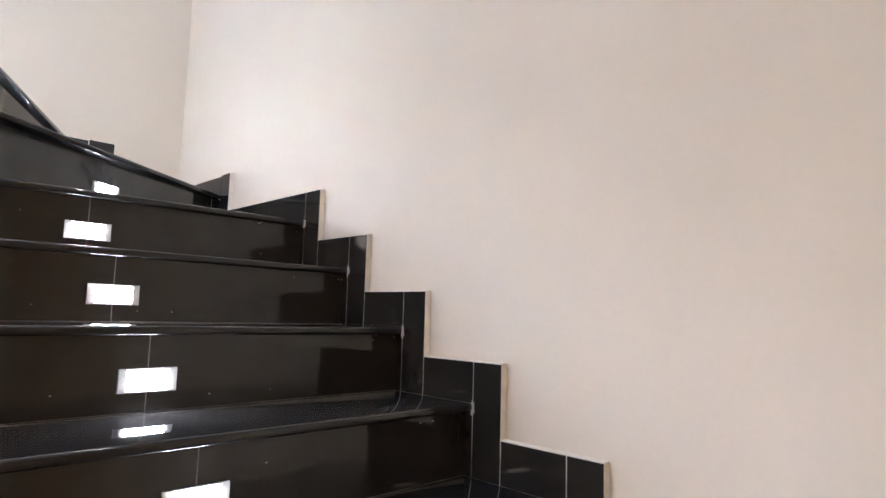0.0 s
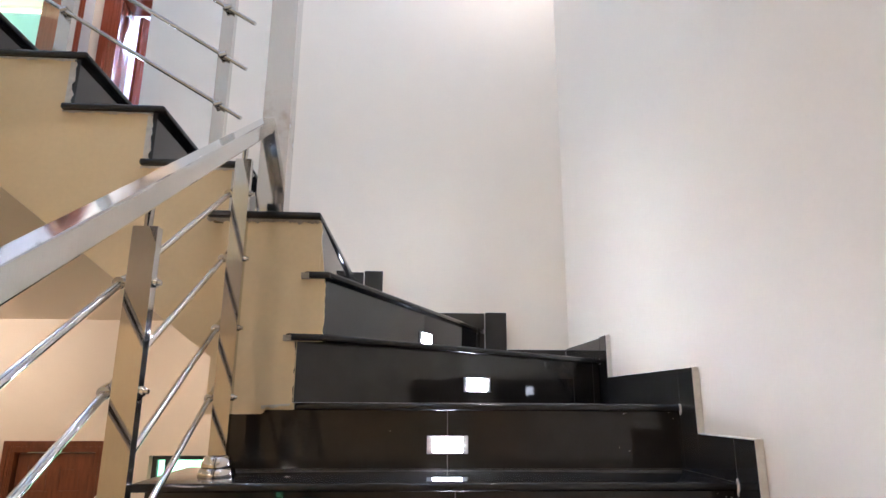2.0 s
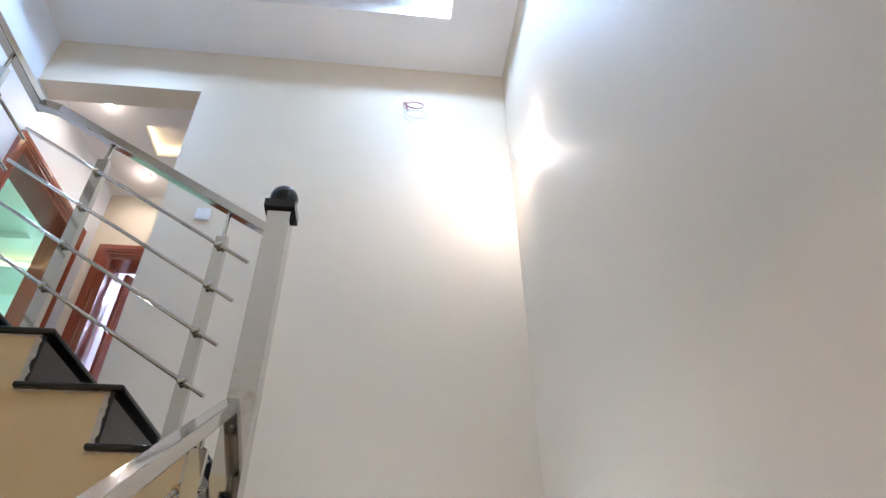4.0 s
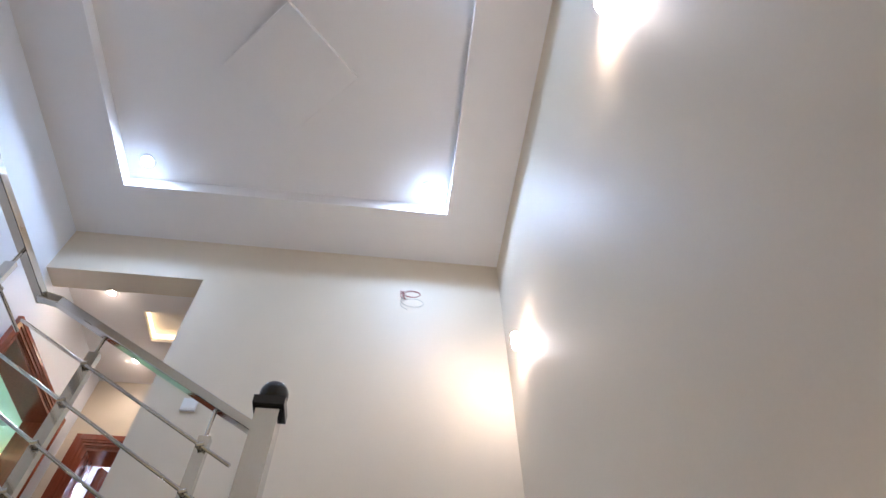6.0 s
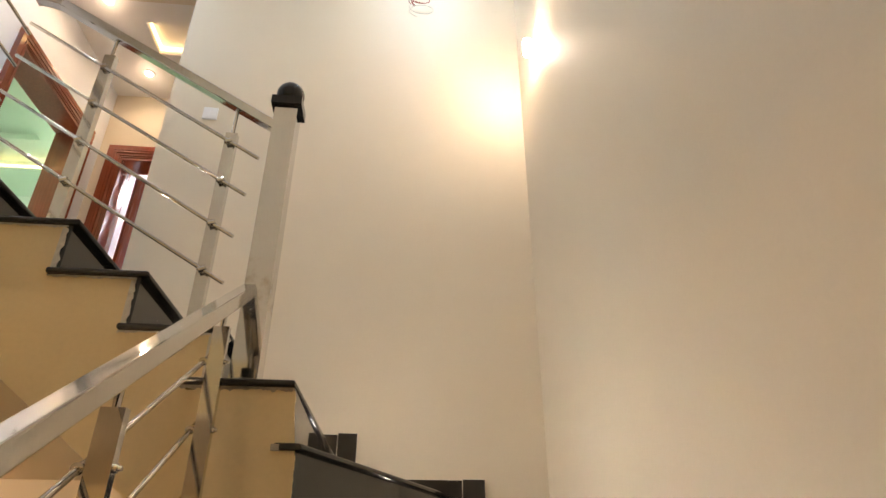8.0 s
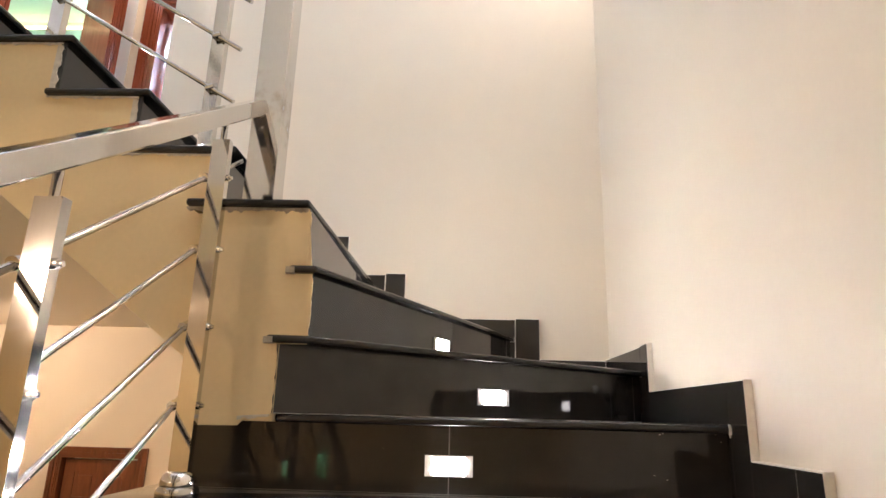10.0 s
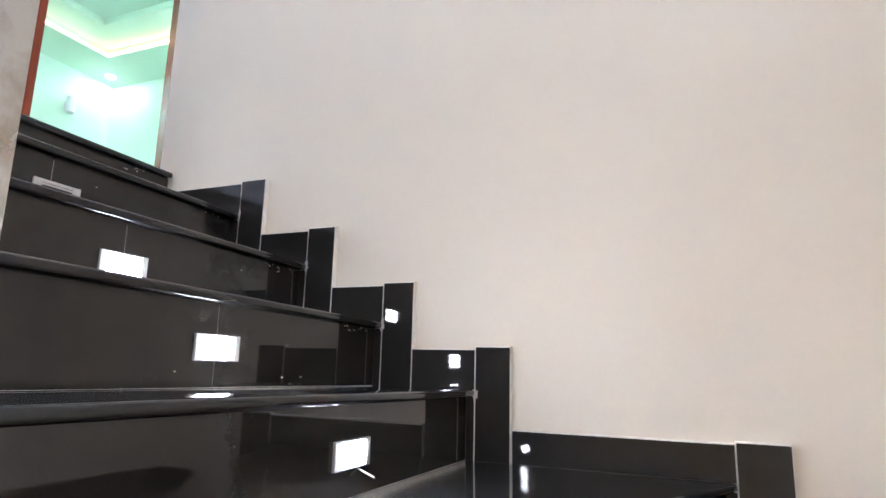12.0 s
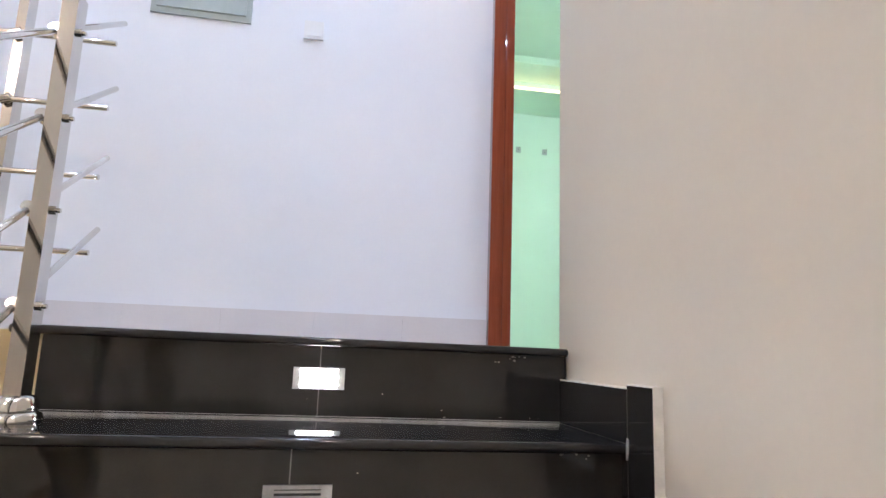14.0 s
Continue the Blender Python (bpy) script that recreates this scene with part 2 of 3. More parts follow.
box(bm, WEST, -2.81, -3.5, 0.2, LANDING, LANDING + 0.003)
box(bm, WEST, 0, 0.2, EY, LANDING, LANDING + 0.003)
structure("floor_landing", bm, TILE, "unseen pale tile floor added to bounce light in the corridor")

# stairwell ceiling with a recessed tray and a diamond panel
TX0, TX1, TY0, TY1, TZ = -3.13, -0.505, -2.59, -0.508, 4.785
bm = nb()
box(bm, WEST, TX0, -3.5, 0, CEIL, 4.9)
box(bm, TX1, 0, -3.5, 0, CEIL, 4.9)
box(bm, TX0, TX1, -3.5, TY0, CEIL, 4.9)
box(bm, TX0, TX1, TY1, 0, CEIL, 4.9)
box(bm, TX0, TX1, TY0, TY1, TZ, 4.9)
structure("ceiling", bm, WHITE, "white gypsum ceiling with a recessed rectangular tray")
bm = nb()
c, h = (-1.778, -1.572), 0.490
prism(bm, [(c[0] + h, c[1], TZ - 0.045), (c[0], c[1] + h, TZ - 0.045), (c[0] - h, c[1], TZ - 0.045), (c[0], c[1] - h, TZ - 0.045)], (0, 0, 0.045))
tagged(part("ceiling_panel", rounded(bm, 0.006), WHITE), "raised white gypsum diamond in the tray ceiling", "ceiling panel", kind="structure")
# corridor ceiling with a small lit recess
bm = nb()
cx0, cx1, cy0, cy1 = -3.04, -2.66, 0.575, 0.935
box(bm, WEST, cx0, 0.2, EY, CORR, 4.6)
box(bm, cx1, 0, 0.2, EY, CORR, 4.6)
box(bm, cx0, cx1, 0.2, cy0, CORR, 4.6)
box(bm, cx0, cx1, cy1, EY, CORR, 4.6)
box(bm, cx0, cx1, cy0, cy1, CORR + 0.10, 4.6)
structure("ceiling_corridor", bm, WHITE, "white corridor ceiling with a small recess")

# lower hall walls; far wall with door and window openings
FY = 3.55
HDX0, HDX1, HDT = -4.86, -4.02, -0.30
HWX0, HWX1, HWZ0, HWZ1 = -3.50, -2.45, -1.45, -0.36
bm = nb()
box(bm, -8.2, HDX0, FY, FY + 0.2, GROUND, SLAB)
box(bm, HDX0, HDX1, FY, FY + 0.2, HDT, SLAB)
box(bm, HDX1, HWX0, FY, FY + 0.2, GROUND, SLAB)
box(bm, HWX0, HWX1, FY, FY + 0.2, GROUND, HWZ0)
box(bm, HWX0, HWX1, FY, FY + 0.2, HWZ1, SLAB)
box(bm, HWX1, 0, FY, FY + 0.2, GROUND, SLAB)
structure("wall_hall_north", bm, PAINT, "cream painted hall wall with a door and a window")
bm = nb()
box(bm, -8.4, -8.2, -8.4, FY + 0.2, GROUND, SLAB)
box(bm, -8.2, 0.2, -8.4, -8.2, GROUND, SLAB)
# Out of view; their yellow tints what the steel posts reflect.
structure("wall_hall", bm, STRINGER, "unseen yellow cream walls added to close the lower hall")
bm = nb()
box(bm, HDX0 - 0.2, HDX1 + 0.2, FY + 0.3, FY + 0.4, GROUND, SLAB)
structure("wall_hall_closing", bm, PAINT, "cream wall behind the hall door")

# mint green room beyond the landing door
GX, GY0, GY1, GZ = -7.90, -1.6, 3.90, 4.56
bm = nb()
box(bm, GX - 0.2, GX, GY0, GY1, LANDING, 4.9)
box(bm, GX, WEST - 0.2, GY1, GY1 + 0.2, LANDING, 4.9)
box(bm, GX, WEST - 0.2, GY0 - 0.2, GY0, LANDING, 4.9)
structure("wall_green_room", bm, GREEN, "mint green painted room walls")
bm = nb()
rx0, rx1, ry0, ry1 = GX + 0.70, WEST - 0.95, GY0 + 0.75, GY1 - 0.66
box(bm, GX, rx0, GY0, GY1, GZ, 4.9)
box(bm, rx1, WEST - 0.2, GY0, GY1, GZ, 4.9)
box(bm, rx0, rx1, GY0, ry0, GZ, 4.9)
box(bm, rx0, rx1, ry1, GY1, GZ, 4.9)
ix0, ix1, iy0, iy1 = rx0 + 0.45, rx1 - 0.45, ry0 + 0.45, ry1 - 0.45
box(bm, rx0, ix0, ry0, ry1, GZ + 0.10, 4.9)
box(bm, ix1, rx1, ry0, ry1, GZ + 0.10, 4.9)
box(bm, ix0, ix1, ry0, iy0, GZ + 0.10, 4.9)
box(bm, ix0, ix1, iy1, ry1, GZ + 0.10, 4.9)
box(bm, ix0, ix1, iy0, iy1, GZ + 0.18, 4.9)
structure("ceiling_green_room", bm, GREEN, "pale green ceiling with a recessed tray")
bm = nb()
box(bm, GX, WEST - 0.2, GY0, GY1, LANDING, LANDING + 0.01)
structure("floor_green_room", bm, TILE, "pale tile floor of the green room")
strip = thing("led_strip", (rx0, ry1, GZ), "amber light strip round the green ceiling tray", "light strip")
for x0, x1, y0, y1 in ((rx0, rx0 + 0.015, ry0, ry1), (rx1 - 0.03, rx1, ry0, ry1), (rx0 + 0.03, rx1 - 0.03, ry0, ry0 + 0.03), (rx0 + 0.03, rx1 - 0.03, ry1 - 0.03, ry1)):
    part("strip_segment", box(nb(), x0, x1, y0, y1, GZ + 0.008, GZ + 0.028), STRIP, strip)

# ---- staircase ----
stairs = thing("staircase", (0, 0, GROUND), "black granite stairs with winders and cream plaster sides", "staircase")
TT = 0.021


def lift(x, y, on):
    """The upper treads rise about a centimetre from the walls to the open side."""
    return 0.012 * min(1, -x / 1.15) * min(1, -y / 1.32) if on else 0.0


def tread(points, top):
    bm = nb()
    prism(bm, [(x, y, top - TT + lift(x, y, top > 0.3)) for x, y in points], (0, 0, TT))
    rounded(bm, 0.0075, 3)
    return part("tread", bm, TREAD, stairs, smooth=True)


def riser(a, b, low, high, thick=0.02, joint=None):
    """A riser slab, or two with a pale joint at the distance joint before b; with a broken line of grout at its foot."""
    a, b = Vector((*a, 0)), Vector((*b, 0))
    d = (b - a).normalized()
    back = Vector((-d.y, d.x, 0)) * thick
    spans = [(a, b)]
    if joint:
        j = b - d * joint
        spans = [(a, j - d * 0.0012), (j + d * 0.0012, b)]
        part("grout_line", prism(nb(), [(p.x, p.y, low) for p in (j - d * 0.0012 + back * 0.06, j + d * 0.0012 + back * 0.06, j + d * 0.0012 + back, j - d * 0.0012 + back)],
                                 (0, 0, high - low)), DARK_GROUT, stairs)
    for p0, p1 in spans:
        bm = nb()
        prism(bm, [(p.x, p.y, low) for p in (p0, p1, p1 + back, p0 + back)], (0, 0, high - low))
        for v in bm.verts:
            if v.co.z > (low + high) / 2:
                v.co.z += lift(v.co.x, v.co.y, high > 0.3)
        part("riser", bm, GRANITE, stairs)
    rnd = random.Random(int(low * 100) + int(a.y * 37))
    along, length = 0.0, (b - a).length
    while along < length - 0.03:
        run = min(rnd.uniform(0.12, 0.6), length - along)
        p0, p1, out = a + d * along, a + d * (along + run), -back * 0.045
        part("grout_line", prism(nb(), [(p.x, p.y, low + 0.0002 + lift(p.x, p.y, low > 0.3)) for p in (p0 + out * rnd.uniform(0.5, 2), p1 + out * rnd.uniform(0.5, 2), p1, p0)],
                                 (0, 0, rnd.uniform(0.0007, 0.0013))), GROUT if low > 0.18 else DARK_GROUT, stairs)
        along += run


# lower flight, going north along the east wall
for k in range(-11, 1):
    y, z = YA + GO * k, R * k
    tread([(FACE1 - 0.03, y), (-0.018, y), (-0.018, y + GO + 0.10), (FACE1 - 0.03, y + GO + 0.10)], z)
    riser((FACE1, y + 0.025), (-0.018, y + 0.025), z - R, z - TT, joint=0.724)
yB = YA + GO
riser((-1.44, yB + 0.025), (-0.018, yB + 0.025), 0, R - TT, joint=0.724)
tread([(-1.30, yB), (-0.018, yB), (-0.018, -0.45), (-1.24, -1.29)], Z["B"])
# winders
C1, D1, E0, E1 = (-0.018, -0.592), (-0.455, -0.018), (-1.147, -1.397), (-1.103, -0.018)
tread([(-1.234, -1.37), (-1.232, -1.398), (-1.115, -1.388), C1, (-0.018, -0.018), (-0.50, -0.018), (-1.18, -1.30)], Z["C"])
tread([(-1.191, -1.37), (-1.189, -1.398), (-1.110, -1.398), D1, (-1.15, -0.018), (-1.17, -1.30)], Z["D"])
tread([(-1.50, -1.397), E0, E1, (-1.50, -0.018)], Z["E"])
riser((-1.205, -1.376), (-0.018, -0.562), Z["B"], Z["C"] - TT)
riser((-1.124, -1.376), (-0.478, -0.018), Z["C"], Z["D"] - TT)
riser((-1.149, -1.376), (-1.128, -0.018), Z["D"], Z["E"] - TT)
# upper flight, going west along the north wall
for k, nxt in zip("FGH", "GHL"):
    edge = FACE2 - 0.018
    tread([(NC[nxt] - 0.06, edge), (NC[k], edge), (NX[k], -0.018), (NX[nxt] - 0.06, -0.018)], Z[k])
    riser((NC[k] - 0.025, FACE2), (NX[k] - 0.025, -0.018), Z[k] - R, Z[k] - TT, joint=0.665)
riser((NC["L"] - 0.025, FACE2 + 0.046), (NX["L"] - 0.025, -0.004), Z["H"], Z["L"] - TT, joint=0.64)
tread([(-2.80, FACE2 - 0.018), (NC["L"], FACE2 - 0.018), (NX["L"], -0.004), (-2.80, -0.004)], LANDING)
part("plaster_end", box(nb(), NC["L"] - 0.05, NC["L"] - 0.024, FACE2 + 0.001, FACE2 + 0.0455, Z["H"] + 0.001, Z["L"] - TT - 0.001), STRINGER, stairs, "ragged cream plaster end of the top riser")

# chipped ends of two winder treads
for x, y, k in ((-1.234, -1.390, "C"), (-1.192, -1.390, "D")):
    bm = nb()
    box(bm, x - 0.004, x + 0.020, y - 0.0095, y + 0.020, Z[k] - TT + 0.0105, Z[k] + 0.0065)
    part("chipped_end", rounded(bm, 0.005, 2), EDGE, stairs, "chipped pale tread end", smooth=True)

# plaster sides
def soffit(x):
    return 0.435 + 0.75 * (-1.616 - x)


bm = nb()
rise = -TT + 0.0105
pts = [(-1.40, Z["E"] + rise), (NC["F"] - 0.045, Z["E"] + rise)]
for k in "FGH":
    nxt = {"F": "G", "G": "H", "H": "L"}[k]
    pts += [(NC[k] - 0.045, Z[k] + rise), (NC[nxt] - 0.045, Z[k] + rise)]
pts += [(NC["L"] - 0.045, LANDING + rise), (W2_END, LANDING + rise), (W2_END, soffit(W2_END)), (-1.40, soffit(-1.40))]
prism(bm, [(x, FACE2, z) for x, z in pts], (0, 0.22, 0))
wall_pts = [(x - 0.030, z - 0.0105) for x, z in pts]
prism(bm, [(x, FACE2 + 0.22, z) for x, z in wall_pts], (0, -FACE2 - 0.224, 0))
part("stringer", bm, STRINGER, stairs, "rough-edged cream plaster stringer")
bm = nb()
prism(bm, [(-1.45, CORE, R - 0.034), (-1.29, CORE, R - 0.032), (-1.27, CORE, R - 0.012), (-1.206, CORE, R - 0.008), (-1.206, CORE, Z["C"] - TT + 0.010), (-1.125, CORE, Z["C"] - TT + 0.010),
           (-1.127, CORE, Z["D"] - TT + 0.010), (-1.150, CORE, Z["E"] - TT + 0.010), (-1.45, CORE, Z["E"] - TT + 0.010)], (0, 0.006, 0))
box(bm, -1.45, -1.200, CORE + 0.006, -1.1, R - 0.02, Z["E"] - TT + 0.009)
part("winder_core", bm, STRINGER, stairs, "cream plaster core under the winders")
bm = nb()
box(bm, -1.20, -0.02, -1.29, -0.02, -0.25, 0.16)
prism(bm, [(-0.02, -0.52, 0.16), (-0.02, -0.02, 0.16), (-1.20, -0.02, 0.16), (-1.20, -1.31, 0.16)], (0, 0, 0.19))
prism(bm, [(-0.53, -0.02, 0.35), (-1.20, -0.02, 0.35), (-1.20, -1.31, 0.35)], (0, 0, 0.19))
box(bm, -1.45, -1.20, -1.27, -0.02, 0.3, Z["E"] - TT)
part("winder_slab", bm, STRINGER, stairs)
bm = nb()
pts = []
for k in range(-11, 1):
    y, z = YA + GO * k + 0.045, R * k - TT
    pts += [(y, z - R + (0 if k > -11 else TT)), (y, z)]
pts += [(yB + 0.045, -TT), (yB + 0.045, -0.30), (YA - GO * 11 + 0.5, GROUND)]
prism(bm, [(FACE1, y, z) for y, z in pts], (-FACE1 - 0.02, 0, 0))
part("stringer", bm, STRINGER, stairs)

def ragged(p0, p1, drop, depth, seed, mat=None):
    """A ragged bead of mortar hanging under an edge from p0 to p1, in a plane facing -y."""
    rnd = random.Random(seed)
    n = max(6, int((Vector(p1) - Vector(p0)).length / 0.007))
    line = [Vector(p0).lerp(Vector(p1), i / n) for i in range(n + 1)]
    under = [p - Vector((0, 0, drop * (0.15 + 0.5 * rnd.random() ** 2 + 0.55 * (0.5 + 0.5 * noise.noise((p.x * 28, seed, 0.3)))))) for p in line]
    bm = nb()
    for i in range(n):
        prism(bm, [line[i], line[i + 1], under[i + 1], under[i]], (0, depth, 0))
    bmesh.ops.remove_doubles(bm, verts=bm.verts, dist=0.0002)
    part("mortar_bead", bm, mat or GROUT, stairs, "ragged mortar bead")


ragged((-1.50, CORE - 0.004, Z["E"] + rise), (-1.152, CORE - 0.004, Z["E"] + rise), 0.016, 0.010, 1, EDGE)
ragged((-1.29, CORE - 0.004, R - 0.008), (-1.208, CORE - 0.004, R - 0.002), 0.012, 0.010, 2)
for k, nxt in (("F", "G"), ("G", "H"), ("H", "L")):
    ragged((NC[nxt] - 0.058, FACE2 - 0.004, Z[k] + rise), (NC[k] - 0.04, FACE2 - 0.004, Z[k] + rise), 0.010, 0.008, ord(k))

def ragged_upright(x, y, z0, z1, wide, seed, mat):
    """A ragged upright edge of plaster beside a riser, in a plane facing -y."""
    rnd = random.Random(seed)
    n = 30
    zs = [z0 + (z1 - z0) * i / n for i in range(n + 1)]
    xs = [x + wide * (0.45 + 0.9 * noise.noise((seed, 0.5, z * 45)) + 0.25 * rnd.random() ** 2) for z in zs]
    bm = nb()
    for i in range(n):
        prism(bm, [(x - 0.012, y, zs[i]), (xs[i], y, zs[i]), (xs[i + 1], y, zs[i + 1]), (x - 0.012, y, zs[i + 1])], (0, 0.006, 0))
    bmesh.ops.remove_doubles(bm, verts=bm.verts, dist=0.0002)
    part("mortar_bead", bm, mat, stairs)


for i, k in enumerate("FGHL"):
    ragged_upright(NC[k] - 0.043, FACE2 - 0.0035, Z[k] - R, Z[k] - TT, 0.010, 40 + i, GROUT)
for i, (x, z0, z1) in enumerate(((-1.206, R, Z["C"] - TT), (-1.126, Z["C"], Z["D"] - TT), (-1.145, Z["D"], Z["E"] - TT))):
    ragged_upright(x, CORE - 0.003, z0, z1, 0.006, 60 + i, STRINGER)

# stepped granite skirting: one upright and one level tile a step, on a plaster bed
SK = 0.108


def skirting(wall, a0, a1, z0, z1):
    """A tile on the east (along y) or north wall (along x), between a0 and a1."""
    lo, hi = min(a0, a1) + 0.002, max(a0, a1) - 0.002
    for name, d0, d1, mat, grow in (("skirting_bed", 0.001, 0.0212, JOINT, 0.0019), ("skirting_tile", 0.0213, 0.0232, GRANITE, 0.0)):
        bm = nb()
        if wall == "east":
            box(bm, -d1, -d0, lo - grow, hi + grow, z0, z1 + 1.6 * grow)
        else:
            box(bm, lo - grow, hi + grow, -d1, -d0, z0, z1 + 1.6 * grow)
        if name == "skirting_tile":
            rounded(bm, 0.0007, 1)
        part(name, bm, mat, stairs)


def mortar(wall, a, z):
    """A ragged dab of mortar where a nosing meets the skirting."""
    rnd = random.Random(int(a * 1000) + 7)
    ring = []
    for i in range(13):
        t = 2 * math.pi * i / 13
        r = rnd.uniform(0.45, 1.35)
        ring.append((0.0065 * r * math.cos(t) + 0.002, 0.019 * r * math.sin(t) - 0.013))
    bm = nb()
    if wall == "east":
        prism(bm, [(-0.0258, a - u, z + v) for u, v in ring], (0.004, 0, 0))
    else:
        prism(bm, [(a + u, -0.0258, z + v) for u, v in ring], (0, 0.004, 0))
    part("mortar_dab", bm, GROUT, stairs)


UP = 0.098
for k in range(-11, 2):
    y, z = YA + GO * k, R * k
    skirting("east", y - UP, y, z - R, z + SK)
    skirting("east", y, y + 0.026, z - R, z - TT)
    mortar("east", y, z)
    end = YA + GO * (k + 1) - UP if k < 1 else C1[1] - 0.085
    skirting("east", y, end, z, z + SK)
skirting("east", C1[1] - 0.085, C1[1], Z["B"], Z["C"] + 0.095)
skirting("east", C1[1], -0.022, Z["C"], Z["C"] + 0.09)
skirting("east", C1[1], C1[1] + 0.036, Z["B"], Z["C"] - TT)
skirting("north", -0.022, D1[0] + 0.118, Z["C"], Z["C"] + 0.085)
skirting("north", D1[0], D1[0] - 0.040, Z["C"], Z["D"] - TT)
skirting("north", D1[0] + 0.118, D1[0], Z["C"], Z["D"] + 0.09)
skirting("north", D1[0], E1[0] + 0.106, Z["D"], Z["D"] + 0.085)
nose = {"E": E1[0], **NX}
for k, nxt in zip("EFGH", "FGHL"):
    skirting("north", nose[k] + 0.102, nose[k], Z[k] - R, Z[k] + SK + 0.008)
    skirting("north", nose[k], nose[k] - 0.026, Z[k] - R, Z[k] - TT)
    mortar("north", nose[k], Z[k])
    skirting("north", nose[k], nose[nxt] + (0.102 if nxt != "L" else -0.02), Z[k], Z[k] + SK)


def crumbs(origin, along, up, out, seed, count, spread, size):
    """Small ragged flakes of mortar scattered over a slab: origin, two directions on it and its outward normal."""
    rnd = random.Random(seed)
    bm = nb()
    for i in range(count):
        u, v = rnd.random() * spread[0], rnd.random() ** 2 * spread[1]
        r0 = size * rnd.uniform(0.35, 1.0)
        c = Vector(origin) + Vector(along) * u + Vector(up) * v + Vector(out) * 0.0003
        ring = [c + Vector(along) * (r0 * rnd.uniform(0.6, 1.6) * math.cos(t)) + Vector(up) * (r0 * rnd.uniform(0.4, 1.0) * math.sin(t)) for t in [2 * math.pi * j / 7 for j in range(7)]]
        prism(bm, ring, Vector(out) * rnd.uniform(0.0006, 0.0016))
    part("mortar_crumbs", bm, EDGE, stairs, "scattered flakes of pale mortar")


for i, k in enumerate("FGHL"):
    x = NX[k] - 0.025
    # under the nosing beside the wall, along the foot, and on the tread
    crumbs((x, -0.20, Z[k] - TT - 0.003), (0, 1, 0), (0, 0, -1), (1, 0, 0), 200 + i, 9, (0.13, 0.022), 0.0035)
    crumbs((NC[k] - 0.024, FACE2 + 0.08, Z[k] - R + 0.015), ((NX[k] - NC[k]) / 1.3, 1, 0), (0, 0, 1), (1, 0, 0), 230 + i, 3, (1.1, 0.12), 0.0024)
    crumbs((x + 0.004, -1.15, Z[k] - R + 0.010), (0, 1, 0), (1, 0, 0), (0, 0, 1), 260 + i, 6, (1.1, 0.03), 0.003)
for i, k in enumerate(range(-3, 2)):
    y, z = YA + GO * k + 0.025, R * k
    crumbs((-0.22, y, z - TT - 0.003), (1, 0, 0), (0, 0, -1), (0, -1, 0), 300 + i, 4, (0.19, 0.02), 0.0026)
    crumbs((-1.2, y, z - R + 0.012), (1, 0, 0), (0, 0, 1), (0, -1, 0), 330 + i, 3, (1.1, 0.13), 0.0018)

# ---- step lights ----
def step_light(place, turn, lit=True):
    """A louvred plate 12 by 5 cm set into a riser; it faces -y before the turn."""
    ob = thing("step_light", (0, 0, 0), "lit rectangular louvred step light set in a riser" if lit else
               "unlit grey metal louvred step light set in a riser", "step light", "step lights")
    w, h = 0.062, 0.026
    bm = nb()
    box(bm, -w, w, -0.006, 0.0, h - 0.007, h)
    box(bm, -w, w, -0.006, 0.0, -h, -h + 0.007)
    box(bm, -w, -w + 0.02, -0.006, 0.0, -h + 0.007, h - 0.007)
    box(bm, w - 0.02, w, -0.006, 0.0, -h + 0.007, h - 0.007)
    part("plate", bm, LIGHT_METAL, ob)
    if lit:
        part("diffuser", box(nb(), -w + 0.018, w - 0.018, -0.0080, -0.0030, -h + 0.005, h - 0.005), STEP_LIGHT, ob, "glowing white diffuser")
        for z in (-0.0105, 0.0, 0.0105):
            part("louvre", box(nb(), -w + 0.016, w - 0.016, -0.0092, -0.0079, z - 0.0012, z + 0.0012), LIGHT_METAL, ob)
    else:
        part("diffuser", box(nb(), -w + 0.02, w - 0.02, -0.003, -0.001, -h + 0.007, h - 0.007), DARK_FRAME, ob, "dark unlit lens")
        for i in range(4):
            z = -0.0145 + i * 0.0097
            part("louvre", box(nb(), -w + 0.02, w - 0.02, -0.0058, -0.003, z - 0.0022, z + 0.0022), LIGHT_METAL, ob)
        for s in (-1, 1):
            part("screw", tube(nb(), (s * (w - 0.010), -0.006, 0), (s * (w - 0.010), -0.0085, 0), 0.0045, 0.0035, 10), STEEL, ob, smooth=True)
    ob.matrix_world = pose(*place, 0, 0, turn)
    return ob


for k in range(-9, 2):
    step_light((-0.742, YA + GO * k + 0.0245, R * k - 0.120), 0)


def on_riser(a, b, t, z):
    """A light at the share t of the way along a winder's riser from a to b."""
    a, b = Vector(a), Vector(b)
    p, ang = a.lerp(b, t), math.atan2(b.y - a.y, b.x - a.x)
    step_light((p.x + 0.0005 * math.sin(ang), p.y - 0.0005 * math.cos(ang), z), math.degrees(ang))


on_riser((-1.205, -1.376), (-0.018, -0.562), 0.500, Z["C"] - 0.124)
on_riser((-1.124, -1.376), (-0.478, -0.018), 0.515, Z["D"] - 0.120)
on_riser((-1.149, -1.376), (-1.128, -0.018), 0.555, Z["E"] - 0.105)
for k, y, drop, lit in (("F", -0.683, 0.105, True), ("G", -0.683, 0.113, True), ("H", -0.667, 0.105, False), ("L", -0.645, 0.093, True)):
    slant = math.atan2(NX[k] - NC[k], -0.018 - FACE2)
    x = NC[k] - 0.0245 + (NX[k] - NC[k]) * (y - FACE2) / (-0.018 - FACE2)
    step_light((x, y, Z[k] - drop), 90 - math.degrees(slant), lit)


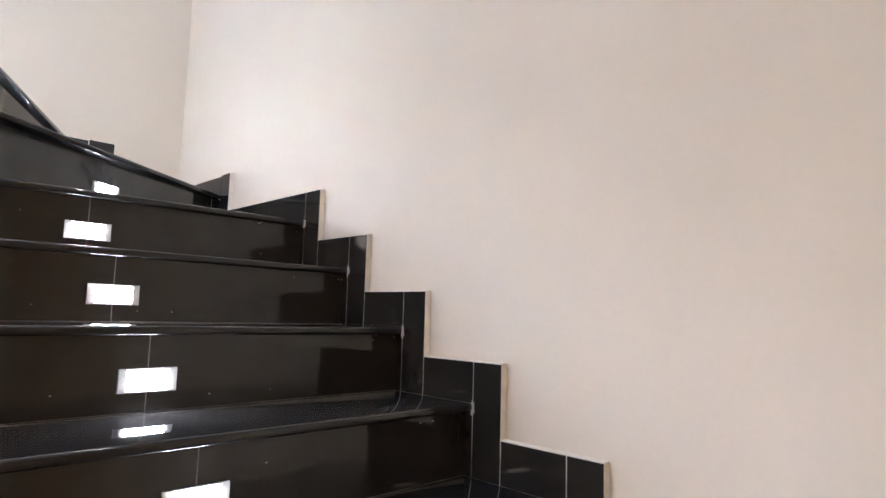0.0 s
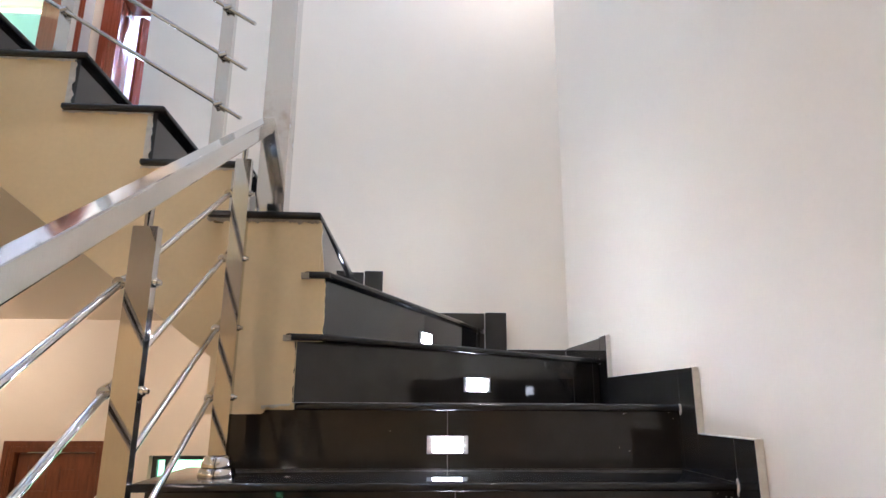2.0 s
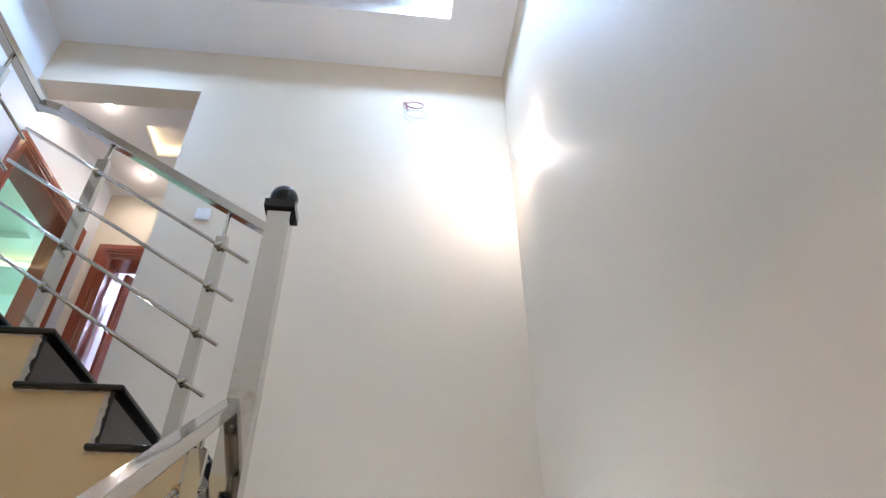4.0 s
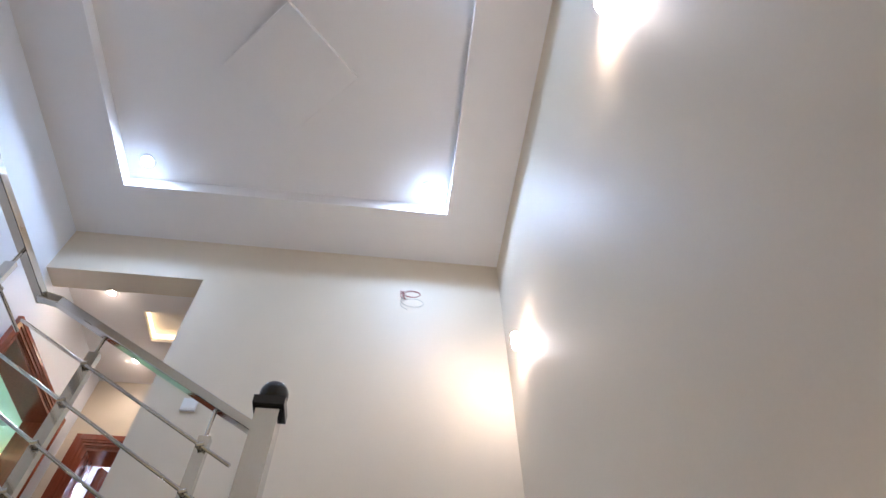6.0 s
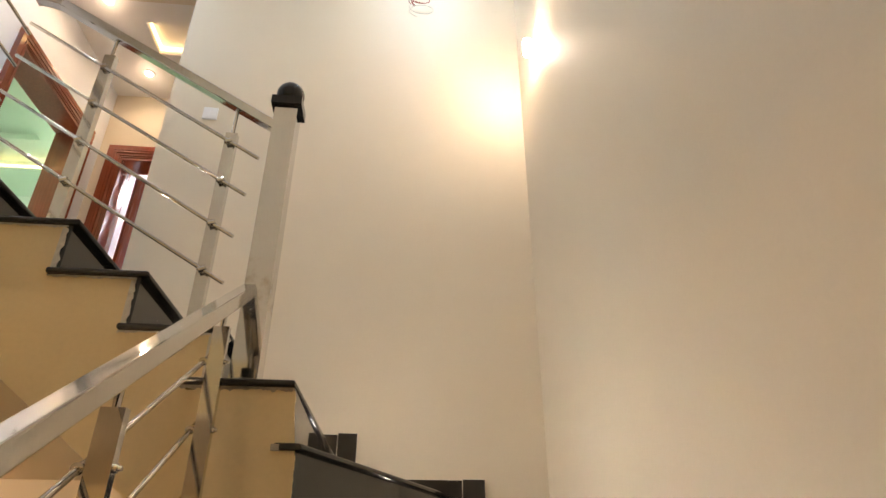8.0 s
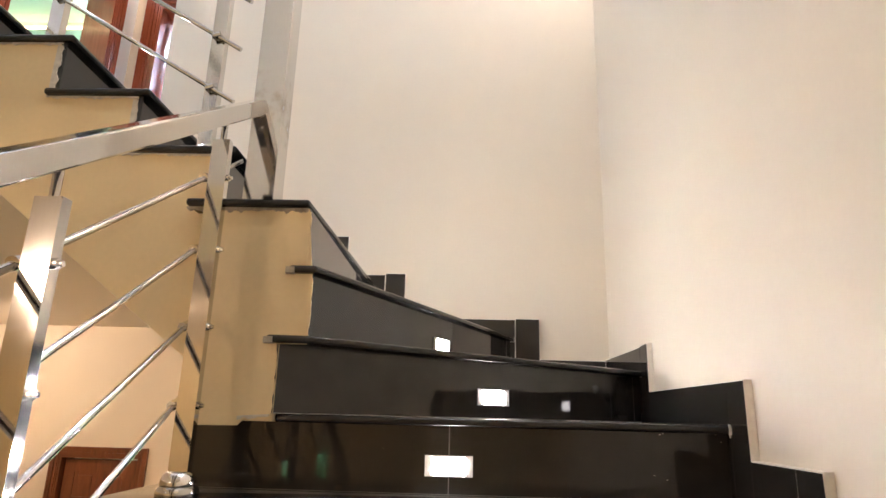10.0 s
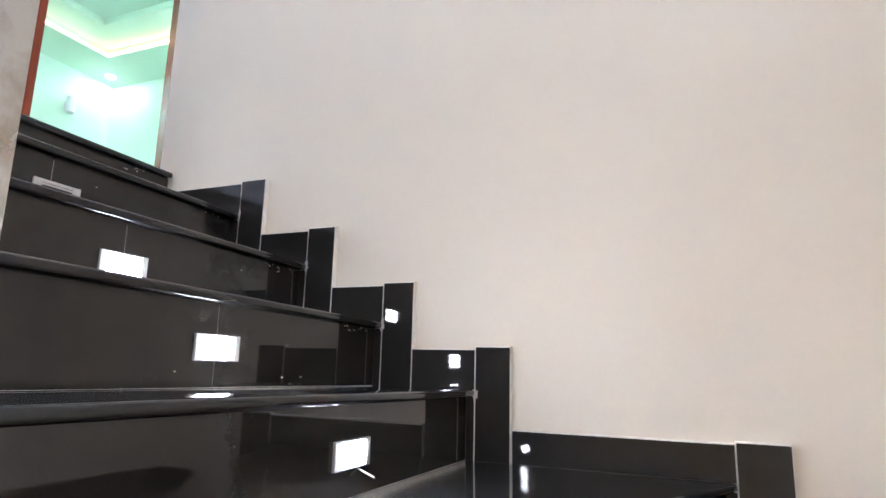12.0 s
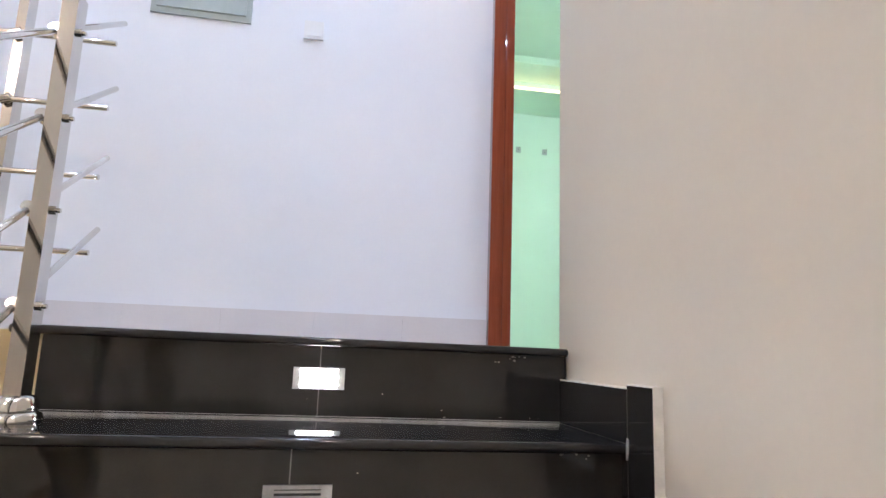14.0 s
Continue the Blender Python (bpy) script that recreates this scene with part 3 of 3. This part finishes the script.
# ---- railings ----
def rail_post(parent, base, up=0.89, along=(0, 1), side=(-1, 0), heights=(0.20, 0.40, 0.59, 0.775), neck=0.055):
    """Flat upright with a domed foot, a thin neck and four rod clips."""
    x, y, z = base
    ax, ay = along
    sx, sy = side
    hx, hy = (0.023, 0.012) if sx else (0.023, 0.016)
    gap = hx if sx else hy
    p = part("post", rounded(box(nb(), x - hx, x + hx, y - hy, y + hy, z + 0.03, z + up), 0.003, 2), STEEL, parent)
    lathe_bm = lathe(nb(), [(0.047, 0.0), (0.049, 0.010), (0.046, 0.020), (0.040, 0.024), (0.041, 0.030), (0.039, 0.040), (0.034, 0.050), (0.027, 0.055)], base)
    part("foot", lathe_bm, STEEL, p, "polished domed foot", smooth=True)
    part("neck", tube(nb(), (x, y, z + up - 0.01), (x, y, z + up + neck), 0.008), STEEL, p, smooth=True)
    for hgt in heights:
        bm = nb()
        tube(bm, (x + sx * (gap + 0.022), y + sy * (gap + 0.022), z + hgt), (x - sx * (gap + 0.014), y - sy * (gap + 0.014), z + hgt), 0.005, sides=10)
        tube(bm, (x - sx * gap, y - sy * gap, z + hgt), (x - sx * (gap + 0.007), y - sy * (gap + 0.007), z + hgt), 0.009, sides=10)
        tube(bm, (x + sx * gap, y + sy * gap, z + hgt), (x + sx * (gap + 0.008), y + sy * (gap + 0.008), z + hgt), 0.010, sides=10)
        tube(bm, (x + sx * (gap + 0.012) - ax * 0.012, y + sy * (gap + 0.012) - ay * 0.012, z + hgt - 0.004), (x + sx * (gap + 0.012) + ax * 0.012, y + sy * (gap + 0.012) + ay * 0.012, z + hgt + 0.004), 0.0125, sides=12)
        part("rod_clip", bm, STEEL, p, smooth=True)
    return p


def bar(a, b, w, h):
    """A square tube from a to b, upright across its section."""
    a, b = Vector(a), Vector(b)
    d = (b - a).normalized()
    s = d.cross(Vector((0, 0, 1))).normalized() * w / 2
    u = s.normalized().cross(d) * h / 2
    bm = nb()
    prism(bm, [a + s + u, a + s - u, a - s - u, a - s + u], b - a)
    return rounded(bm, 0.004, 2)


lower = thing("stair_railing", (-1.37, -3.0, -1.0), "polished stainless steel stair railing with round crossbars", "railing", "railings")
LX = -1.364
POSTS = [(-1.512 - 2 * GO * i, -2 * R * i) for i in range(0, 5)]
SL = R / GO
LOW_RODS = (0.204, 0.392, 0.590, 0.786)
for i, (y, z) in enumerate(POSTS):
    rail_post(lower, (LX, y, z), up=0.892, heights=LOW_RODS, neck=0.055)
top = Vector((-1.357, -1.295, 1.111))
low = top + Vector((0, -2.9, -2.9 * 0.6415))
part("handrail", bar(low, top, 0.046, 0.045), STEEL, lower, "square polished steel handrail")
for hgt in LOW_RODS:
    past = 0.225 if hgt > 0.7 else 0.09
    a = (LX - 0.035, POSTS[0][0] + past, POSTS[0][1] + hgt + past * SL)
    b = (LX - 0.035, POSTS[-1][0] - 0.3, POSTS[-1][1] + hgt - 0.3 * SL)
    part("crossbar", tube(nb(), a, b, 0.0075), STEEL, lower, smooth=True)

upper = thing("stair_railing", (-1.9, -1.25, 1.0), "polished stainless steel landing railing with round crossbars", "railing", "railings")
RY = -1.210
P1, P2 = (-1.552, RY, Z["F"] + 0.006), (-2.131, RY, Z["H"] + 0.006)
S2 = 0.607
RODS = (1.211, 1.405, 1.601, 1.793)
for p in (P1, P2):
    rail_post(upper, p, along=(1, 0), side=(0, -1), heights=[r + S2 * (P1[0] - p[0]) - p[2] for r in RODS], neck=1.898 + 0.6055 * (-1.381 - p[0]) - 0.02 - p[2] - 0.89)
part("handrail", bar((-1.381, RY, 1.898), (-2.42, RY, 2.526), 0.046, 0.042), STEEL, upper, "square polished steel handrail")
part("handrail", bar((-2.41, RY, 2.524), (-2.52, RY - 0.012, 2.547), 0.046, 0.042), STEEL, upper)
part("handrail", bar((-2.513, RY + 0.02, 2.548), (-2.513, -3.5, 2.58), 0.046, 0.042), STEEL, upper)
for r, past in zip(RODS, (0.084, 0.087, 0.104, 0.129)):
    a = (P1[0] + past, RY - 0.028, r - past * S2)
    b = (P1[0] - 0.945, RY - 0.028, r + 0.945 * S2)
    part("crossbar", tube(nb(), a, b, 0.0075), STEEL, upper, smooth=True)
for hgt in (0.20, 0.40, 0.59, 0.775):
    part("crossbar", tube(nb(), (-2.478, -1.245, LANDING + hgt), (-2.478, -3.5, LANDING + hgt), 0.0075), STEEL, upper, smooth=True)
for y in (-1.49, -2.4, -3.3):
    rail_post(upper, (-2.513, y, LANDING), along=(0, 1), side=(1, 0), up=0.93, neck=0.11)

newel = thing("newel_post", (-1.335, -1.27, Z["E"]), "square stainless steel newel post with a black ball cap", "newel post")
nx, ny, w = -1.331, -1.254, 0.046
part("shaft", rounded(box(nb(), nx - w, nx + w, ny - w, ny + w, Z["E"] + 0.004, 1.957), 0.004, 2), SMEAR_REFLECTION, newel)
part("foot", lathe(nb(), [(0.085, 0), (0.085, 0.012), (0.075, 0.022), (0.066, 0.026)], (nx, ny, Z["E"] + 0.009)), STEEL, newel, smooth=True)
part("cap", rounded(box(nb(), nx - 0.062, nx + 0.062, ny - 0.062, ny + 0.062, 1.947, 1.987), 0.008, 2), BLACK, newel, "black plastic cap")
ball = [(0.034, 1.987)] + [(0.059 * math.cos(a), 2.037 + 0.059 * math.sin(a)) for a in [radians(-55 + 14.4 * i) for i in range(11)]]
part("ball", lathe(nb(), [(max(r, 0.002), z) for r, z in ball], (nx, ny, 0)), BLACK, newel, smooth=True)


# ---- lamps ----
def sconce(y, z):
    """An upright frosted capsule close to the wall, held at its middle by a thin dark band."""
    ob = thing("wall_lamp", (0, y, z), "small upright frosted wall lamp glowing warm white", "wall lamp", "wall lamps")
    part("base", rounded(box(nb(), -0.014, -0.001, y - 0.032, y + 0.032, z - 0.055, z + 0.055), 0.004, 2), PLASTIC, ob)
    part("holder", tube(nb(), (-0.014, y, z), (-0.032, y, z), 0.014, sides=18), PLASTIC, ob, smooth=True)
    profile = [(0.030 * math.cos(a), 0.045 * (1 if a > 0 else -1) + 0.030 * math.sin(a)) for a in [radians(v) for v in (-85, -65, -45, -25, -5, 5, 25, 45, 65, 85)]]
    part("shade", lathe(nb(), profile, (-0.064, y, z)), BULB, ob, "glowing frosted shade", smooth=True)
    part("band", lathe(nb(), [(0.0305, -0.003), (0.032, -0.003), (0.032, 0.003), (0.0305, 0.003)], (-0.064, y, z)), LIGHT_METAL, ob, "thin metal band", smooth=True)


sconce(-0.50, 3.235)
sconce(-2.62, 3.215)


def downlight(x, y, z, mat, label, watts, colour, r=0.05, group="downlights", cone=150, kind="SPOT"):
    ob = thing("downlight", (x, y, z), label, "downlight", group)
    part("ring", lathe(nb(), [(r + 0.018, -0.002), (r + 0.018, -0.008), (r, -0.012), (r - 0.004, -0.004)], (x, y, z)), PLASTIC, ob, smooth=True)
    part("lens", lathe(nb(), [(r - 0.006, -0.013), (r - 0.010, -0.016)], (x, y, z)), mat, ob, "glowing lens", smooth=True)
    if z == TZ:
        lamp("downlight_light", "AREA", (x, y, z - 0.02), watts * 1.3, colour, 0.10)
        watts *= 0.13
    # Corridor fittings get a second weak lamp, added to brighten the ceiling around them.
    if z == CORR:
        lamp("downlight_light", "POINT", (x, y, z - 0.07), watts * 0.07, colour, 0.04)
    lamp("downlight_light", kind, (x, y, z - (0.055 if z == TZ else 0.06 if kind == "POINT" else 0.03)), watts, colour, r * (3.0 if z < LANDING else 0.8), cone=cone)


for x, east in ((TX0 + 0.17, 0.8), (TX1 - 0.17, 1.4)):
    for y, south in ((TY0 + 0.17, 0.45), (TY1 - 0.17, 1.05)):
        downlight(x, y, TZ, COOL_BULB, "cool white recessed light in the ceiling tray", TRAY_W * east * south, COOL, group="tray lights", kind="POINT")
for x, y in ((-3.265, 0.37), (-3.21, 1.19)):
    downlight(x, y, CORR, WARM_BULB, "small warm recessed corridor light", CORRIDOR_W, (1.0, 0.76, 0.54), 0.035, cone=168)
strip2 = thing("led_strip", (cx0, cy1, CORR), "amber light strip in the corridor ceiling recess", "light strip")
part("strip_segment", box(nb(), cx0, cx0 + 0.012, cy0, cy1, CORR + 0.04, CORR + 0.085), STRIP, strip2)
part("strip_segment", box(nb(), cx0 + 0.012, cx1, cy1 - 0.012, cy1, CORR + 0.04, CORR + 0.085), STRIP, strip2)
# Only the first is a known fitting; the last two are unseen fill.
for x, y, share in ((-7.62, 3.62, 0.006), (-7.5, -0.6, 1), (-4.3, 3.5, 1)):
    downlight(x, y, GZ, WARM_BULB, "round recessed light in the green room ceiling, two of three added unseen", GREEN_W * share, (0.90, 1.0, 0.97), 0.06, kind="POINT")
# All five are out of view, added to light the hall and stair core.
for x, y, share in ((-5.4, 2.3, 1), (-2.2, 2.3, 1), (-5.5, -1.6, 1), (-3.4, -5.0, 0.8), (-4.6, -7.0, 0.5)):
    downlight(x, y, SLAB - 0.012, WARM_BULB, "unseen warm ceiling light added to light the lower hall", HALL_W * share, WARM, 0.05, kind="POINT")


# ---- doors and windows ----
def door_frame(name, place, width, height, turn, mat, label, depth=0.22, trim=0.085):
    """Frame round an opening: jambs, head and architraves with a stepped moulding; the opening runs along x from 0."""
    ob = thing(name, (0, 0, 0), label, "door", kind="structure")
    for x0, x1 in ((0.0, 0.018), (width - 0.018, width)):
        part("jamb", box(nb(), x0, x1, -0.012, depth, 0, height), mat, ob)
    part("head", box(nb(), 0.018, width - 0.018, -0.012, depth, height - 0.025, height), mat, ob)
    steps = ((0.0, 0.020), (0.014, 0.030), (0.030, 0.022), (0.044, 0.034), (0.066, 0.040))
    for s, (i0, d) in enumerate(steps):
        w0, w1 = i0, (steps[s + 1][0] if s < 4 else trim)
        part("architrave", rounded(box(nb(), -w1, -w0, -d, -0.002, 0, height + w0), 0.004, 2), mat, ob)
        part("architrave", rounded(box(nb(), width + w0, width + w1, -d, -0.002, 0, height + w0), 0.004, 2), mat, ob)
        part("architrave", rounded(box(nb(), -w1, width + w1, -d, -0.002, height + w0, height + w1), 0.004, 2), mat, ob)
    ob.matrix_world = pose(*place, 0, 0, turn)
    return ob


def door_leaf(name, place, width, height, turn, mat, label):
    """Six-panel leaf hinged at its x = 0 edge."""
    ob = thing(name, (0, 0, 0), label, "door")
    part("slab", rounded(box(nb(), 0, width, 0, 0.022, 0, height), 0.002, 1), mat, ob)
    for x0, x1 in ((0.0, 0.11), (width / 2 - 0.05, width / 2 + 0.05), (width - 0.11, width)):
        part("stile", rounded(box(nb(), x0, x1, -0.010, 0.032, 0, height), 0.003, 2), mat, ob)
    for z0, z1 in ((0, 0.2), (0.75, 0.87), (1.45, 1.57), (height - 0.12, height)):
        for x0, x1 in ((0.11, width / 2 - 0.05), (width / 2 + 0.05, width - 0.11)):
            part("rail", rounded(box(nb(), x0, x1, -0.010, 0.032, z0, z1), 0.003, 2), mat, ob)
    for x0, x1 in ((0.14, width / 2 - 0.08), (width / 2 + 0.08, width - 0.14)):
        for z0, z1 in ((0.24, 0.71), (0.91, 1.41), (1.61, height - 0.16)):
            part("panel", rounded(box(nb(), x0, x1, -0.006, 0.028, z0, z1), 0.005, 2), mat, ob)
    bm = nb()
    tube(bm, (width - 0.06, -0.010, 1.02), (width - 0.06, -0.055, 1.02), 0.009)
    tube(bm, (width - 0.06, -0.05, 1.02), (width - 0.17, -0.05, 1.02), 0.008)
    part("handle", bm, STEEL, ob, "steel lever handle", smooth=True)
    ob.matrix_world = pose(*place, 0, 0, turn)
    return ob


door_frame("door_1", (WEST, DY0, LANDING), DY1 - DY0, DTOP - LANDING, 90, WOOD, "polished red mahogany frame of an open doorway", trim=0.098)
door_frame("door_2", (EX0, EY, LANDING), EX1 - EX0, ETOP - LANDING, 0, WOOD, "polished red mahogany frame round the corridor door", trim=0.118)
door_leaf("door_leaf", (EX0 + 0.095, EY + 0.215, LANDING + 0.01), EX1 - EX0 - 0.13, ETOP - LANDING - 0.05, 60, LEAF_WOOD, "half-open red mahogany panel door in the corridor")
door_frame("door_3", (HDX0, FY, GROUND), HDX1 - HDX0, HDT - GROUND, 0, BROWN, "dark brown wooden frame of the closed hall door")
door_leaf("door_leaf", (HDX0 + 0.04, FY + 0.05, GROUND + 0.005), HDX1 - HDX0 - 0.08, HDT - GROUND - 0.045, 0, BROWN, "closed dark brown wooden panel door")

win = thing("window_1", (HWX0, FY, HWZ0), "dark aluminium sliding window with green trees outside", "window", kind="structure")
for x0, x1, z0, z1 in ((HWX0, HWX0 + 0.05, HWZ0, HWZ1), (HWX1 - 0.05, HWX1, HWZ0, HWZ1), (HWX0 + 0.05, HWX1 - 0.05, HWZ0, HWZ0 + 0.05), (HWX0 + 0.05, HWX1 - 0.05, HWZ1 - 0.05, HWZ1), (HWX0 + 0.13, HWX0 + 0.17, HWZ0 + 0.05, HWZ1 - 0.05)):
    part("window_frame", rounded(box(nb(), x0, x1, FY + 0.10, FY + 0.15, z0, z1), 0.003, 1), DARK_FRAME, win)
for x0, x1 in ((HWX0 + 0.05, HWX0 + 0.13), (HWX0 + 0.17, HWX1 - 0.05)):
    pane = part("pane", box(nb(), x0, x1, FY + 0.122, FY + 0.127, HWZ0 + 0.05, HWZ1 - 0.05), CLEAR, win)
    pane.visible_shadow = False


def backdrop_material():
    m = bpy.data.materials.new("glowing_foliage_backdrop")
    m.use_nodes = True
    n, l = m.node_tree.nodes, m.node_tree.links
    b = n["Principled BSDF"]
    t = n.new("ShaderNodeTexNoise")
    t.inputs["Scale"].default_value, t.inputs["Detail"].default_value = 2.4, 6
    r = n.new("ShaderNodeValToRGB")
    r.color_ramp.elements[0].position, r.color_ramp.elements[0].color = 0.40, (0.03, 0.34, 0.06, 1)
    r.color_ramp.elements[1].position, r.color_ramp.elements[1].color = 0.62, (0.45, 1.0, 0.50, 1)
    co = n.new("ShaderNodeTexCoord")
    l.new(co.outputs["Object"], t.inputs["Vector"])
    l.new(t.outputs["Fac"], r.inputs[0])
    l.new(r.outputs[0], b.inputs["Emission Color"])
    # Daylight on the leaves is put in as their own glow.
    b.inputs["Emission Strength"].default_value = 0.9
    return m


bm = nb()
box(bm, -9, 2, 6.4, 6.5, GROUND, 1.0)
structure("backdrop", bm, backdrop_material(), "glowing green backdrop for daylit foliage outside the hall window")

bm = nb()
box(bm, WEST - 0.2, WEST, 3.3, 5.2, LANDING, 4.3)
box(bm, -0.2, 0.0, EY + 0.2, 5.2, LANDING, 4.3)
structure("wall_bedroom_sides", bm, WHITE_WALL, "white painted side walls of the bedroom")
# Unseen lamps added to brighten the bedroom in place of its unknown source.
for x, y in ((-2.7, 3.3), (-1.6, 3.8)):
    downlight(x, y, 4.3, COOL_BULB, "unseen white ceiling light added to brighten the bedroom", 16, (0.95, 0.90, 1.0), 0.06, kind="POINT")

# ---- small things ----
def wall_switch(place, turn, label):
    ob = thing("light_switch", (0, 0, 0), label, "light switch", "light switches")
    part("plate", rounded(box(nb(), -0.046, 0.046, -0.016, -0.001, -0.046, 0.046), 0.004, 2), PLASTIC, ob)
    for x in (-0.0195, 0.0195):
        part("rocker", rounded(box(nb(), x - 0.0175, x + 0.0175, -0.019, -0.016, -0.033, 0.033), 0.002, 1), PLASTIC, ob)
    ob.matrix_world = pose(*place, 0, 0, turn)
    return ob


wall_switch((-2.121, 0, 2.933), 0, "white light switch on the cream stair wall")
wall_switch((WEST, -0.79, 3.02), 90, "white light switch on the white landing wall")
db = thing("distribution_box", (WEST, -1.31, 3.03), "grey-green metal distribution box on the landing wall", "electrical box")
part("surround", rounded(box(nb(), WEST + 0.001, WEST + 0.012, -1.535, -1.085, 3.015, 3.51), 0.003, 1), METAL_BOX, db)
part("door", rounded(box(nb(), WEST + 0.012, WEST + 0.022, -1.51, -1.11, 3.045, 3.48), 0.003, 1), METAL_BOX, db)
board = thing("baseboard", (WEST, -1.7, LANDING), "glossy pale tile baseboard along the landing wall", "baseboard", kind="structure")
y = DY0 - 0.10
while y > -3.5:
    low = max(y - 0.40, -3.5)
    part("tile", rounded(box(nb(), WEST + 0.001, WEST + 0.019, low + 0.0004, y - 0.0004, LANDING, LANDING + 0.14), 0.0015, 1), BASE_TILE, board)
    y = low


def loop_curve(name, points, radius, mat, parent):
    cu = bpy.data.curves.new(name, "CURVE")
    cu.dimensions, cu.bevel_depth, cu.bevel_resolution = "3D", radius, 2
    sp = cu.splines.new("NURBS")
    sp.points.add(len(points) - 1)
    for p, co in zip(sp.points, points):
        p.co = (*co, 1)
    sp.order_u, sp.use_endpoint_u = 4, True
    tmp = bpy.data.objects.new(name, cu)
    me = bpy.data.meshes.new_from_object(tmp)
    bpy.data.objects.remove(tmp)
    me.materials.clear()
    me.materials.append(mat)
    ob = new(name, me)
    ob.parent = parent
    ob.matrix_parent_inverse = parent.matrix_world.inverted()
    return ob


wires = thing("loose_wires", (-0.73, -0.01, 4.09), "coiled red and pale electrical wires hanging from the wall", "wires")
for i, (mat, r, drop) in enumerate(((COPPER, 0.070, 0.0), (COPPER, 0.060, -0.015), (PALE_WIRE, 0.078, -0.13))):
    pts = [(-0.80, 0.0, 4.13)]
    for j in range(14):
        a = 2.6 + j * 0.62
        pts.append((-0.755 + r * 1.25 * math.cos(a) + 0.008 * i, -0.03 - 0.02 * math.sin(a * 0.5) - 0.01 * i, 4.165 + drop + r * 0.85 * math.sin(a)))
    loop_curve("wire", pts, 0.0026, mat, wires)

green_lamp = thing("wall_lamp", (GX, 3.27, 4.03), "small white wall lamp in the green room", "wall lamp")
part("shade", lathe(nb(), [(0.045, -0.11), (0.055, -0.10), (0.055, 0.10), (0.045, 0.11)], (GX + 0.09, 3.27, 4.03)), PLASTIC, green_lamp, smooth=True)
part("bracket", box(nb(), GX + 0.001, GX + 0.05, 3.24, 3.30, 3.97, 4.07), PLASTIC, green_lamp)

hook = thing("ceiling_hook", (-5.55, 1.75, GZ + 0.14), "bare ceiling hook with a short wire in the green room", "ceiling hook")
part("hook_plate", lathe(nb(), [(0.035, -0.012), (0.035, -0.001)], (-5.55, 1.75, GZ + 0.14)), PLASTIC, hook, smooth=True)
part("hook_wire", tube(nb(), (-5.55, 1.75, GZ + 0.13), (-5.55, 1.75, GZ - 0.08), 0.006), DARK_FRAME, hook, smooth=True)
for y in (1.60, 1.95):
    peg = thing("wall_hook", (GX, y, 4.07), "small dark metal hook on the green wall", "wall hook", "wall hooks")
    bm = nb()
    box(bm, GX + 0.001, GX + 0.012, y - 0.03, y + 0.03, 4.04, 4.11)
    part("plate", rounded(bm, 0.003, 1), METAL_BOX, peg)
    part("peg", tube(nb(), (GX + 0.012, y, 4.07), (GX + 0.07, y, 4.09), 0.008), STEEL, peg, smooth=True)

lead = thing("loose_cable", (-1.14, -0.60, Z["E"] - 0.15), "short dark cable end poking from a riser below a step light", "cable")
part("cable", tube(nb(), (-1.148, -0.60, Z["E"] - 0.128), (-1.110, -0.575, Z["E"] - 0.152), 0.0016, sides=8), PALE_WIRE, lead, smooth=True)
